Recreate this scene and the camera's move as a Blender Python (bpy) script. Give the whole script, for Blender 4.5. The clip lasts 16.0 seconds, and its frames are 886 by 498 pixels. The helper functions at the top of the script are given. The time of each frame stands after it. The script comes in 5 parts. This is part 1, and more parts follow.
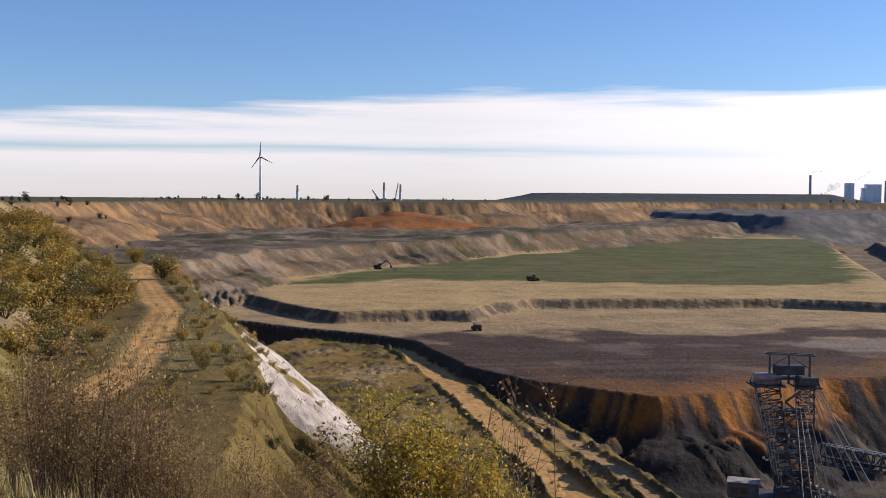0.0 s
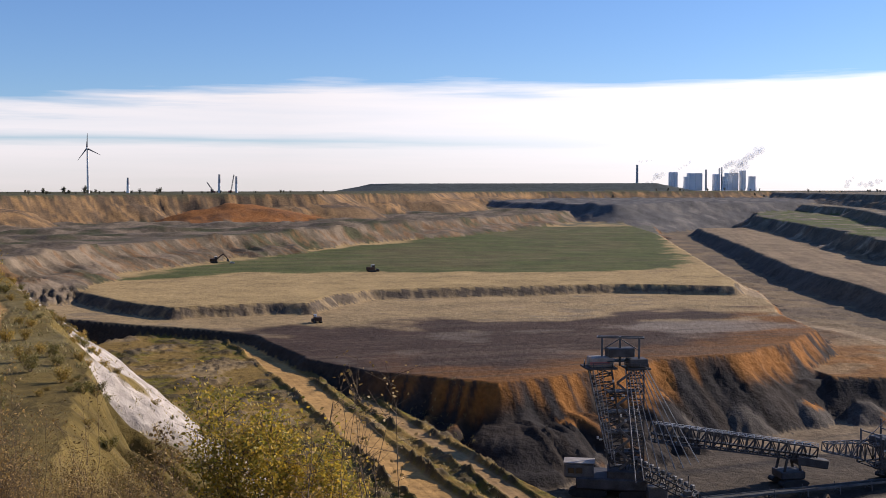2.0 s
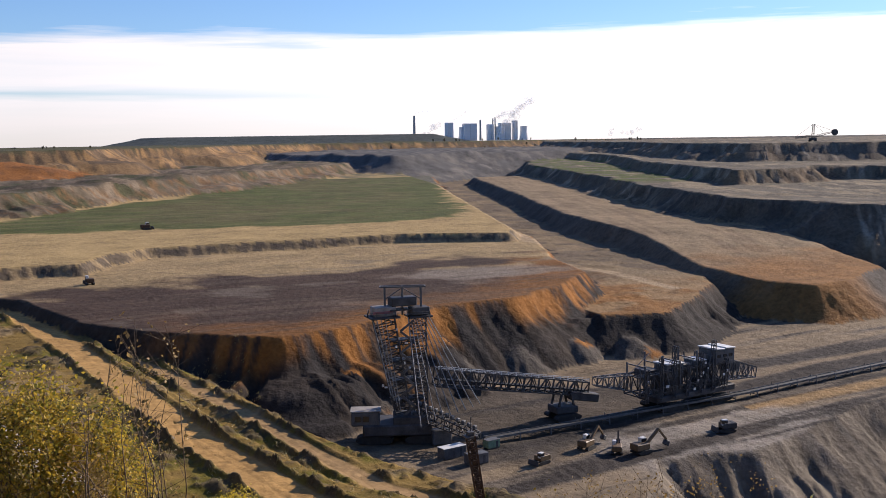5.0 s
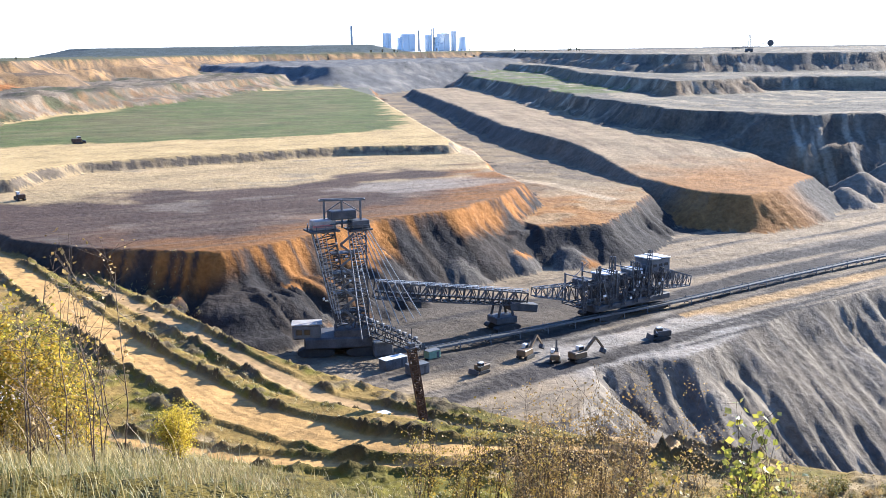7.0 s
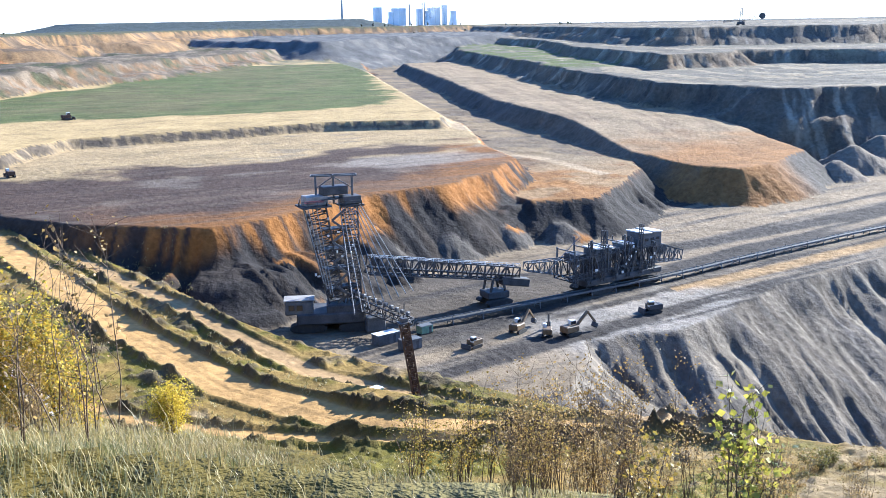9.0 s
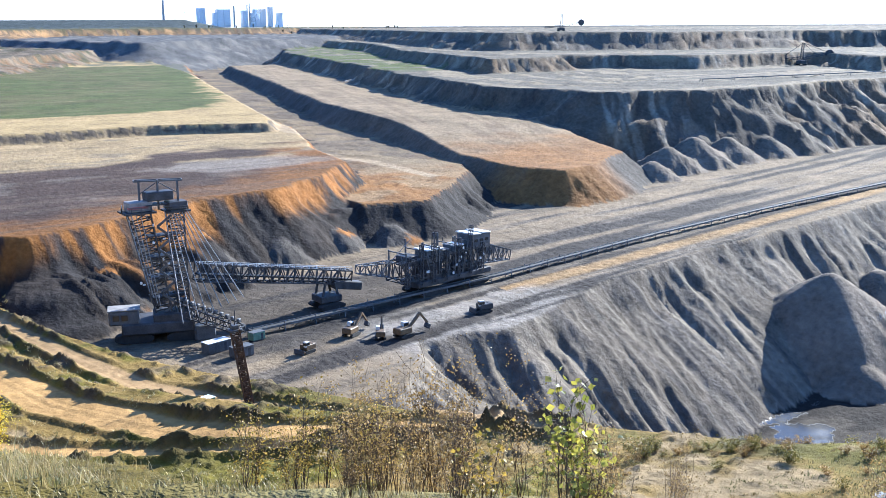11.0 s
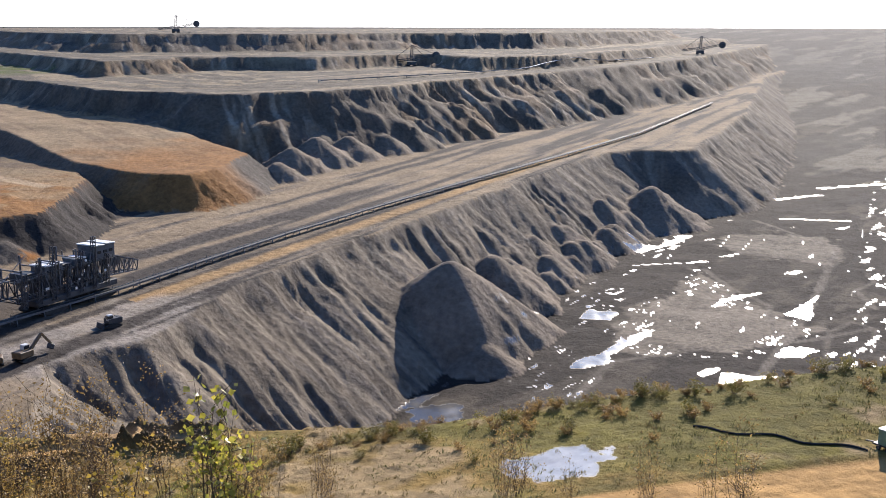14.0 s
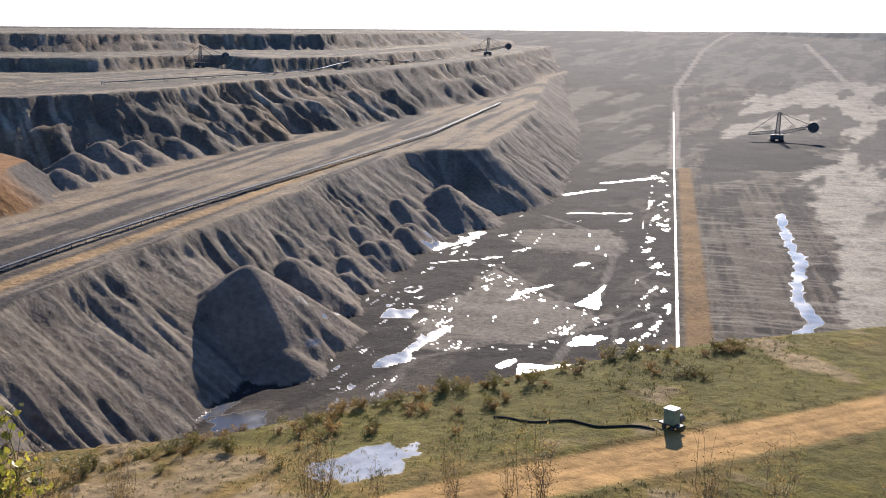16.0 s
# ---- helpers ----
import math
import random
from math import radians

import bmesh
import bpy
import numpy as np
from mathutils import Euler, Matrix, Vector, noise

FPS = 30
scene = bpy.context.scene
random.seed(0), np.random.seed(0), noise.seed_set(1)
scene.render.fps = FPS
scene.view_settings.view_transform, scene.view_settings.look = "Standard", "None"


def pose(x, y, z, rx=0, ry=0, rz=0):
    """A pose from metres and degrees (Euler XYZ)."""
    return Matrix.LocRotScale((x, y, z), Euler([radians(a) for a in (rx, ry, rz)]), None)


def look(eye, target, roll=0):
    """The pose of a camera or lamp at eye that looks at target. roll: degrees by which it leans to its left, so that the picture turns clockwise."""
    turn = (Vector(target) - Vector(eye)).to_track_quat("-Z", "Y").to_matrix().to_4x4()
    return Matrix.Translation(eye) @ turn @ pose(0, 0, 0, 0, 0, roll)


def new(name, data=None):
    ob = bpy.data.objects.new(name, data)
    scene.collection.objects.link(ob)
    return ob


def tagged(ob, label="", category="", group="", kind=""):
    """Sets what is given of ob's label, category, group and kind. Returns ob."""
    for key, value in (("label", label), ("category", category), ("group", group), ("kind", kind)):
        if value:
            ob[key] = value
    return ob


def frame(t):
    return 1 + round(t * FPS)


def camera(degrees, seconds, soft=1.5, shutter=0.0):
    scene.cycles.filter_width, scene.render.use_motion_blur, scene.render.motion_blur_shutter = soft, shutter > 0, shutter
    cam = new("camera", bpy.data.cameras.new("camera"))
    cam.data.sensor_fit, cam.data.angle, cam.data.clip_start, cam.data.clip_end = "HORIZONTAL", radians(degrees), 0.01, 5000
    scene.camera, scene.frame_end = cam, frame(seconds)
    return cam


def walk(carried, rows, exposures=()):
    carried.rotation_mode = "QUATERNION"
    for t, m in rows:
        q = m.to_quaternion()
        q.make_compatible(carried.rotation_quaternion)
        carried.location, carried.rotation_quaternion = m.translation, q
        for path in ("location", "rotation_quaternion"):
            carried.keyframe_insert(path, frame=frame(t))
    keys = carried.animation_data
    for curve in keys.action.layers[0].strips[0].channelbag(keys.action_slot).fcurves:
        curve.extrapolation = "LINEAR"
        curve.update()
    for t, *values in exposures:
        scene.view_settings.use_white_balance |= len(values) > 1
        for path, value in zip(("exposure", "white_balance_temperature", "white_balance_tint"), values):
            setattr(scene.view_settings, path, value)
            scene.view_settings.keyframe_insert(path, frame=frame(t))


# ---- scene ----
# Heights are relative to eye level at the look-out on the rim of the pit.
cam = camera(45.65, 16.0, 0.8)
PATH = [
    (0, pose(0.05, 0, 0, 87.23, -0.42, 0.00)),
    (0.5, pose(0.05, 0, 0, 87.26, -0.17, -3.80)),
    (1, pose(0.05, 0, 0, 87.02, 0.03, -4.65)),
    (1.5, pose(0.05, 0, 0, 86.87, 0.07, -6.75)),
    (2, pose(0.05, 0, 0, 86.77, 0.08, -8.77)),
    (2.5, pose(0.05, 0, 0, 86.76, 0.09, -10.60)),
    (3, pose(0.05, 0, 0, 86.30, 0.27, -12.71)),
    (3.5, pose(0.05, 0, 0, 85.79, 0.30, -15.07)),
    (4, pose(0.05, 0, 0, 85.15, 0.45, -16.51)),
    (4.5, pose(0.05, 0, 0, 84.73, 0.53, -18.75)),
    (5, pose(0.05, 0, 0, 84.07, 0.87, -20.74)),
    (5.2, pose(0.05, 0, 0, 83.54, 1.00, -21.54)),
    (7.3, pose(0.05, 0, 0, 78.81, 0.84, -24.14)),
    (7.5, pose(0.05, 0, 0, 78.58, 0.92, -24.17)),
    (8, pose(0.05, 0, 0, 78.44, 1.16, -24.24)),
    (8.2, pose(0.05, 0, 0, 78.20, 1.15, -24.25)),
    (10.3, pose(0.05, 0, 0, 78.02, 0.41, -28.12)),
    (10.5, pose(0.05, 0, 0, 78.04, 0.45, -29.70)),
    (11, pose(0.05, 0, 0, 77.97, 0.31, -33.73)),
    (11.5, pose(0.05, 0, 0, 77.92, -0.12, -37.99)),
    (12, pose(0.05, 0, 0, 77.90, -0.12, -42.29)),
    (12.5, pose(0.05, 0, 0, 77.91, -0.16, -45.10)),
    (13, pose(0.05, 0, 0, 77.89, -0.34, -47.84)),
    (13.5, pose(0.05, 0, 0, 77.97, -0.35, -50.43)),
    (14, pose(0.05, 0, 0, 78.04, -0.14, -53.95)),
    (14.5, pose(0.05, 0, 0, 78.06, -0.91, -58.32)),
    (15, pose(0.05, 0, 0, 78.11, -0.76, -61.15)),
    (15.5, pose(0.05, 0, 0, 78.13, -0.51, -63.76)),
    (16, pose(0.05, 0, 0, 78.15, -0.46, -65.06)),
]
EXPOSURES = [(0, -0.02, 6750, 18), (4.0, 0.0, 6800, 18), (5.2, 0.2, 6850, 18), (7.3, 1.6, 5800, 9), (10.8, 1.45, 5500, 7), (11.5, 1.35, 5700, 8), (12.5, 1.05, 6400, 12), (16, 0.55, 6600, 15)]
walk(cam, PATH, EXPOSURES)

# ---- light ----
SUN_AZ, SUN_EL = 73.0, 25.0
world = bpy.data.worlds.new("world")
scene.world = world
world.use_nodes = True


def build_sky():
    nt = world.node_tree
    n, l = nt.nodes, nt.links
    n.clear()
    out, bg = n.new("ShaderNodeOutputWorld"), n.new("ShaderNodeBackground")
    sky = n.new("ShaderNodeTexSky")
    sky.sky_type, sky.sun_disc = "NISHITA", False
    sky.sun_elevation, sky.sun_rotation = radians(SUN_EL), radians(SUN_AZ)
    sky.air_density, sky.dust_density, sky.ozone_density = 1.0, 0.1, 5.0
    tc = n.new("ShaderNodeTexCoord")
    sep = n.new("ShaderNodeSeparateXYZ")
    l.new(tc.outputs["Generated"], sep.inputs[0])

    def m(op, a, b=None, c=None):
        k = n.new("ShaderNodeMath")
        k.operation = op
        for i, v in enumerate((a, b, c)):
            if v is None:
                continue
            if isinstance(v, (int, float)):
                k.inputs[i].default_value = v
            else:
                l.new(v, k.inputs[i])
        return k.outputs[0]

    mp = n.new("ShaderNodeMapping")
    mp.inputs["Scale"].default_value = (2.2, 2.2, 42.0)
    l.new(tc.outputs["Generated"], mp.inputs[0])
    no = n.new("ShaderNodeTexNoise")
    no.inputs["Scale"].default_value, no.inputs["Detail"].default_value = 1.6, 7.0
    no.inputs["Roughness"].default_value = 0.55
    l.new(mp.outputs[0], no.inputs["Vector"])
    z = sep.outputs["Z"]
    # top of the cloud bank climbs towards the sun
    edge = m("MINIMUM", m("MULTIPLY_ADD", sep.outputs["X"], 0.06, 0.095), 0.106)
    edge = m("ADD", edge, m("MULTIPLY", m("SUBTRACT", no.outputs["Fac"], 0.5), 0.05))
    bank = m("SMOOTH_MIN", m("MAXIMUM", m("MULTIPLY", m("SUBTRACT", edge, z), 75.0), 0.0), 1.0, 0.2)
    # thin clear streak inside the bank, away from the sun
    st = m("ABSOLUTE", m("SUBTRACT", z, m("MULTIPLY_ADD", no.outputs["Fac"], 0.02, 0.036)))
    gap = m("MAXIMUM", m("SUBTRACT", 1.0, m("MULTIPLY", st, 130.0)), 0.0)
    gap = m("MULTIPLY", gap, m("MINIMUM", m("MAXIMUM", m("MULTIPLY_ADD", sep.outputs["X"], -2.2, 0.75), 0.0), 0.75))
    fac = m("MULTIPLY", m("MULTIPLY", bank, m("MULTIPLY_ADD", no.outputs["Fac"], 0.5, 0.68)), m("SUBTRACT", 1.0, gap))
    fac = m("MINIMUM", m("MAXIMUM", fac, 0.0), 1.0)
    low = m("MINIMUM", m("MAXIMUM", m("MULTIPLY", m("SUBTRACT", z, 0.0), 22.0), 0.0), 1.0)
    ramp = n.new("ShaderNodeMix")
    ramp.data_type = "RGBA"
    l.new(low, ramp.inputs["Factor"])
    ramp.inputs["A"].default_value = (0.74, 0.74, 0.74, 1)
    ramp.inputs["B"].default_value = (0.88, 0.90, 0.94, 1)
    # brighter towards the sun
    glow = m("MULTIPLY_ADD", m("MAXIMUM", sep.outputs["X"], 0.0), 0.75, 1.0)
    vm = n.new("ShaderNodeVectorMath")
    vm.operation = "SCALE"
    l.new(ramp.outputs["Result"], vm.inputs[0])
    l.new(glow, vm.inputs["Scale"])
    sc = n.new("ShaderNodeVectorMath")
    sc.operation = "SCALE"
    l.new(sky.outputs[0], sc.inputs[0])
    sc.inputs["Scale"].default_value = 0.115
    deep = n.new("ShaderNodeVectorMath")
    deep.operation = "MULTIPLY"
    deep.inputs[1].default_value = (0.84, 1.0, 1.22)
    l.new(sc.outputs[0], deep.inputs[0])
    mix = n.new("ShaderNodeMix")
    mix.data_type = "RGBA"
    l.new(fac, mix.inputs["Factor"])
    l.new(deep.outputs[0], mix.inputs["A"])
    l.new(vm.outputs[0], mix.inputs["B"])
    l.new(mix.outputs["Result"], bg.inputs["Color"])
    bg.inputs["Strength"].default_value = 1.0
    l.new(bg.outputs[0], out.inputs[0])


build_sky()
sun_data = bpy.data.lights.new("sun", "SUN")
sun_data.energy, sun_data.angle, sun_data.color = 6.3, radians(0.55), (1.0, 0.93, 0.82)
sun = new("sun", sun_data)
sa, se = radians(SUN_AZ), radians(SUN_EL)
SUN_DIR = Vector((math.sin(sa) * math.cos(se), math.cos(sa) * math.cos(se), math.sin(se)))
sun.matrix_world = look(SUN_DIR * 500, (0, 0, 0))


# ---- materials ----
def mat_base(name, rough=0.8, metal=0.0):
    mt = bpy.data.materials.new(name)
    mt.use_nodes = True
    b = mt.node_tree.nodes["Principled BSDF"]
    b.inputs["Roughness"].default_value, b.inputs["Metallic"].default_value = rough, metal
    return mt, mt.node_tree, b


def noisy(name, dark, light, scale=1.0, rough=0.8, metal=0.0, bump=0.0, detail=8.0, random_tint=0.0):
    """A surface with variation at two scales, in object space metres."""
    mt, nt, b = mat_base(name, rough, metal)
    n, l = nt.nodes, nt.links
    tc = n.new("ShaderNodeTexCoord")
    a, c = n.new("ShaderNodeTexNoise"), n.new("ShaderNodeTexNoise")
    a.inputs["Scale"].default_value, a.inputs["Detail"].default_value = scale, detail
    c.inputs["Scale"].default_value, c.inputs["Detail"].default_value = scale * 9, 4
    l.new(tc.outputs["Object"], a.inputs["Vector"])
    l.new(tc.outputs["Object"], c.inputs["Vector"])
    ad = n.new("ShaderNodeMath")
    ad.operation = "MULTIPLY_ADD"
    l.new(c.outputs["Fac"], ad.inputs[0])
    ad.inputs[1].default_value = 0.4
    l.new(a.outputs["Fac"], ad.inputs[2])
    r = n.new("ShaderNodeValToRGB")
    r.color_ramp.elements[0].position, r.color_ramp.elements[1].position = 0.45, 0.95
    r.color_ramp.elements[0].color, r.color_ramp.elements[1].color = (*dark, 1), (*light, 1)
    l.new(ad.outputs[0], r.inputs[0])
    col = r.outputs[0]
    if random_tint:
        oi = n.new("ShaderNodeNewGeometry")
        hs = n.new("ShaderNodeHueSaturation")
        mr = n.new("ShaderNodeMapRange")
        mr.inputs["To Min"].default_value, mr.inputs["To Max"].default_value = 1 - random_tint, 1 + random_tint
        l.new(oi.outputs["Random Per Island"], mr.inputs[0])
        l.new(mr.outputs[0], hs.inputs["Value"])
        l.new(col, hs.inputs["Color"])
        col = hs.outputs[0]
    l.new(col, b.inputs["Base Color"])
    if bump:
        bp = n.new("ShaderNodeBump")
        bp.inputs["Strength"].default_value, bp.inputs["Distance"].default_value = 1.0, bump
        l.new(ad.outputs[0], bp.inputs["Height"])
        l.new(bp.outputs[0], b.inputs["Normal"])
    return mt


def ground_material():
    mt, nt, b = mat_base("earth", 0.95)
    n, l = nt.nodes, nt.links
    at, wt = n.new("ShaderNodeAttribute"), n.new("ShaderNodeAttribute")
    at.attribute_name, wt.attribute_name = "soil", "wet"
    tc = n.new("ShaderNodeTexCoord")
    fac = []
    for sc, det in ((0.035, 9), (0.33, 8), (2.6, 6)):
        k = n.new("ShaderNodeTexNoise")
        k.inputs["Scale"].default_value, k.inputs["Detail"].default_value = sc, det
        k.inputs["Roughness"].default_value = 0.62
        l.new(tc.outputs["Object"], k.inputs["Vector"])
        fac.append(k.outputs["Fac"])
    ad = n.new("ShaderNodeMath")
    ad.operation = "ADD"
    l.new(fac[0], ad.inputs[0])
    l.new(fac[1], ad.inputs[1])
    mr = n.new("ShaderNodeMapRange")
    mr.inputs["From Min"].default_value, mr.inputs["From Max"].default_value = 0.68, 1.32
    mr.inputs["To Min"].default_value, mr.inputs["To Max"].default_value = 0.55, 1.45
    l.new(ad.outputs[0], mr.inputs[0])
    vm = n.new("ShaderNodeVectorMath")
    vm.operation = "SCALE"
    l.new(at.outputs["Color"], vm.inputs[0])
    l.new(mr.outputs[0], vm.inputs["Scale"])
    l.new(vm.outputs[0], b.inputs["Base Color"])
    rr = n.new("ShaderNodeMapRange")
    rr.inputs["From Min"].default_value, rr.inputs["From Max"].default_value = 0.35, 0.6
    rr.inputs["To Min"].default_value, rr.inputs["To Max"].default_value = 0.96, 0.27
    l.new(wt.outputs["Fac"], rr.inputs[0])
    l.new(rr.outputs[0], b.inputs["Roughness"])
    inv = n.new("ShaderNodeMapRange")
    inv.inputs["From Min"].default_value, inv.inputs["From Max"].default_value = 0.1, 0.6
    inv.inputs["To Min"].default_value, inv.inputs["To Max"].default_value = 1.0, 0.04
    l.new(wt.outputs["Fac"], inv.inputs[0])
    prev = None
    for f, dist in ((fac[1], 0.85), (fac[2], 0.11)):
        bp = n.new("ShaderNodeBump")
        bp.inputs["Distance"].default_value = dist
        l.new(inv.outputs[0], bp.inputs["Strength"])
        l.new(f, bp.inputs["Height"])
        if prev:
            l.new(prev, bp.inputs["Normal"])
        prev = bp.outputs[0]
    l.new(prev, b.inputs["Normal"])
    sp = n.new("ShaderNodeMapRange")
    sp.inputs["From Min"].default_value, sp.inputs["From Max"].default_value = 0.35, 0.6
    sp.inputs["To Min"].default_value, sp.inputs["To Max"].default_value = 0.12, 0.6
    l.new(wt.outputs["Fac"], sp.inputs[0])
    l.new(sp.outputs[0], b.inputs["Specular IOR Level"])
    return mt


# ---- noise on arrays ----
def lattice(ix, iy, seed):
    h = (ix.astype(np.int64) * 374761393 + iy.astype(np.int64) * 668265263 + seed * 974634777) & 0xFFFFFFFF
    h = ((h ^ (h >> 13)) * 1274126177) & 0xFFFFFFFF
    return ((h ^ (h >> 16)) & 0xFFFF).astype(np.float32) / 65535.0


def vnoise(x, y, seed=0):
    ix, iy = np.floor(x), np.floor(y)
    fx, fy = x - ix, y - iy
    fx, fy = fx * fx * (3 - 2 * fx), fy * fy * (3 - 2 * fy)
    a, b = lattice(ix, iy, seed), lattice(ix + 1, iy, seed)
    c, d = lattice(ix, iy + 1, seed), lattice(ix + 1, iy + 1, seed)
    return (a + (b - a) * fx) * (1 - fy) + (c + (d - c) * fx) * fy - 0.5


def fbm(x, y, octaves=4, seed=0):
    v, amp = 0.0, 1.0
    for k in range(octaves):
        v = v + amp * vnoise(x * 2 ** k + 17.3 * k, y * 2 ** k - 9.1 * k, seed + k)
        amp *= 0.52
    return v


def smooth(v, a, b):
    t = np.clip((v - a) / (b - a), 0, 1)
    return t * t * (3 - 2 * t)


def edge_distance(X, Y, pts, closed=True):
    """Distance to a polyline (negative inside when closed) and the place along it."""
    best = np.full(X.shape, 1e18, np.float32)
    along = np.zeros(X.shape, np.float32)
    inside = np.zeros(X.shape, bool)
    run, k = 0.0, len(pts)
    for i in range(k if closed else k - 1):
        (ax, ay), (bx, by) = pts[i], pts[(i + 1) % k]
        dx, dy = bx - ax, by - ay
        ln = math.hypot(dx, dy)
        t = np.clip(((X - ax) * dx + (Y - ay) * dy) / (ln * ln), 0, 1)
        q = (X - ax - t * dx) ** 2 + (Y - ay - t * dy) ** 2
        near = q < best
        best = np.where(near, q, best)
        along = np.where(near, run + t * ln, along)
        if closed and abs(dy) > 1e-9:
            inside ^= ((ay > Y) != (by > Y)) & (X < dx * (Y - ay) / dy + ax)
        run += ln
    d = np.sqrt(best)
    return (np.where(inside, -d, d) if closed else d), along


# ---- terrain ----
# Benches of the pit: crest in plan, height of the top, steepness, gully depth, width of a gully.
FAR = 4880
BENCHES = {
    "working": ([(183, 286), (218, 285), (283, 313), (322, 325), (443, 348), (562, 372), (700, 398), (806, 412), (838, 402), (850, 376), (878, 366), (960, 386), (1270, 465), (2275, 792), (3700, 1050), (FAR, 1300), (FAR, FAR), (-300, FAR), (-200, 300), (110, 215), (165, 262)], -105, 0.74, 3.4, 10.0),
    "lower_field": ([(-14, 552), (12, 470), (40, 428), (83, 398), (108, 408), (130, 419), (162, 438), (204, 450), (246, 481), (280, 520), (300, 600), (335, 690), (430, 1040), (600, 1600), (900, 2500), (1500, FAR), (-1500, FAR), (-600, 900), (-130, 640), (-60, 590)], -75, 0.95, 3.6, 13.0),
    "ramp": ([(255, 455), (290, 452), (330, 485), (372, 530), (450, 690), (620, 1300), (1100, 2300), (1700, FAR), (900, FAR), (700, 2300), (400, 1040), (290, 640), (265, 520)], -88, 0.7, 3.2, 12.0),
    "upper_field": ([(-155, 773), (-104, 684), (-62, 629), (-8, 646), (16, 641), (33, 688), (61, 722), (164, 730), (239, 734), (300, 712), (318, 705), (341, 758), (426, 1050), (576, 1559), (900, 3000), (-700, 3000), (-500, 900)], -68.6, 0.7, 3.2, 12.0),
    "left_bench": ([(-193, 759), (-171, 878), (-139, 981), (-95, 1085), (-2, 1205), (84, 1348), (259, 1626), (614, 2214), (1000, 3300), (900, FAR), (-1500, FAR), (-700, 700)], -48, 0.5, 6.0, 30.0),
    "left_rim": ([(-420, 900), (-400, 1500), (-190, 1690), (60, 1760), (130, 2080), (330, 2300), (480, 2900), (800, 3300), (1500, 3500), (2300, 3900), (2300, FAR), (-FAR, FAR), (-FAR, 300), (-900, 500)], -7, 0.55, 8.0, 42.0),
    "far_bench": ([(700, 2150), (900, 2300), (1250, 2450), (1500, 2650), (2000, 2900), (2100, FAR), (500, FAR), (600, 2500)], -32, 0.4, 9.0, 40.0),
    "sand_bench": ([(786, 1914), (601, 1306), (482, 942), (426, 690), (392, 570), (398, 508), (412, 486), (436, 490), (500, 530), (530, 620), (580, 830), (680, 1200), (950, 1900)], -76, 0.72, 4.0, 15.0),
    "spoil_bench": ([(1260, 2650), (948, 2003), (756, 1384), (620, 992), (560, 766), (579, 652), (640, 615), (720, 605), (850, 630), (1040, 640), (1300, 665), (1760, 745), (2300, 880), (3500, 1200), (FAR, 1700), (FAR, FAR), (2000, FAR)], -54, 0.72, 5.5, 17.0),
    "third_bench": ([(1130, 1960), (880, 1440), (715, 975), (825, 985), (870, 1045), (975, 912), (1194, 906), (1100, 745), (1260, 720), (1750, 830), (3300, 1280), (FAR, 2100), (FAR, FAR), (2000, FAR)], -38, 0.75, 5.5, 17.0),
    "top_bench": ([(1230, 2000), (1060, 1640), (960, 1270), (1180, 1150), (1450, 1130), (1600, 980), (2300, 1130), (3500, 1560), (FAR, 2500), (FAR, FAR), (2200, FAR)], -12, 0.7, 6.0, 18.0),
    "far_tip": ([(465, 4430), (800, 4370), (1300, 4250), (1540, 4180), (1660, 4480), (1500, FAR), (400, FAR)], 26, 0.2, 10.0, 90.0),
    "far_right_rim": ([(FAR, 900), (4300, 700), (3900, 100), (3600, -900), (3000, -2500), (FAR, -FAR), (FAR + 50, 0)], -5, 0.2, 30.0, 90.0),
    "haul_terrace": ([(-60, 640), (-12, 545), (42, 415), (58, 354), (69, 300), (79, 268), (90, 246), (106, 218), (120, 190), (122, 150), (131, 100), (143, 85), (163, 63), (179, 49), (205, 25), (300, -80), (600, -600), (0, -600), (-100, 0), (-170, 400)], -58, 0.85, 4.0, 12.0),
    "track_terrace": ([(-124, 415), (-108, 385), (-85, 330), (-46, 219), (-31, 165), (-24, 120), (-20, 60), (-60, 20), (-150, 150), (-230, 380), (-190, 430)], -25, 0.85, 6.0, 13.0),
    "lookout": ([(-480, 1000), (-290, 600), (-165, 390), (-116, 215), (-74, 95), (-44, 40), (-18, 13), (-7, 7.6), (-3, 5.8), (-1.0, 4.9), (0.5, 3.9), (1.2, 3.3), (2.1, 2.6), (2.9, 1.6), (3.3, 0), (5, -6), (40, -120), (600, -900), (-FAR, -FAR), (-FAR, FAR), (-700, 1500)], -1.65, 0.46, 1.0, 9.0),
}
# lower strip of the haul terrace, past the embankment of the haul road
SERVICE_STEP = [(-22, 640), (-9, 562), (15, 453), (33, 355), (45, 290), (60, 237), (80, 208), (103, 180), (128, 150), (400, 140), (400, 640)]
PILE = (408, 292, -115)
NAMES = list(BENCHES)
# faces cut in two lifts: reach of the first lift, width of the berm, steepness above and below it
STEPPED = {
    "lower_field": (11.0, 15.0, 1.0, 0.84),
    "left_rim": (20.0, 60.0, 0.62, 0.5),
    "left_bench": (16.0, 34.0, 0.6, 0.5),
    "spoil_bench": (22.0, 13.0, 0.8, 0.72),
    "top_bench": (14.0, 18.0, 0.8, 0.72),
}
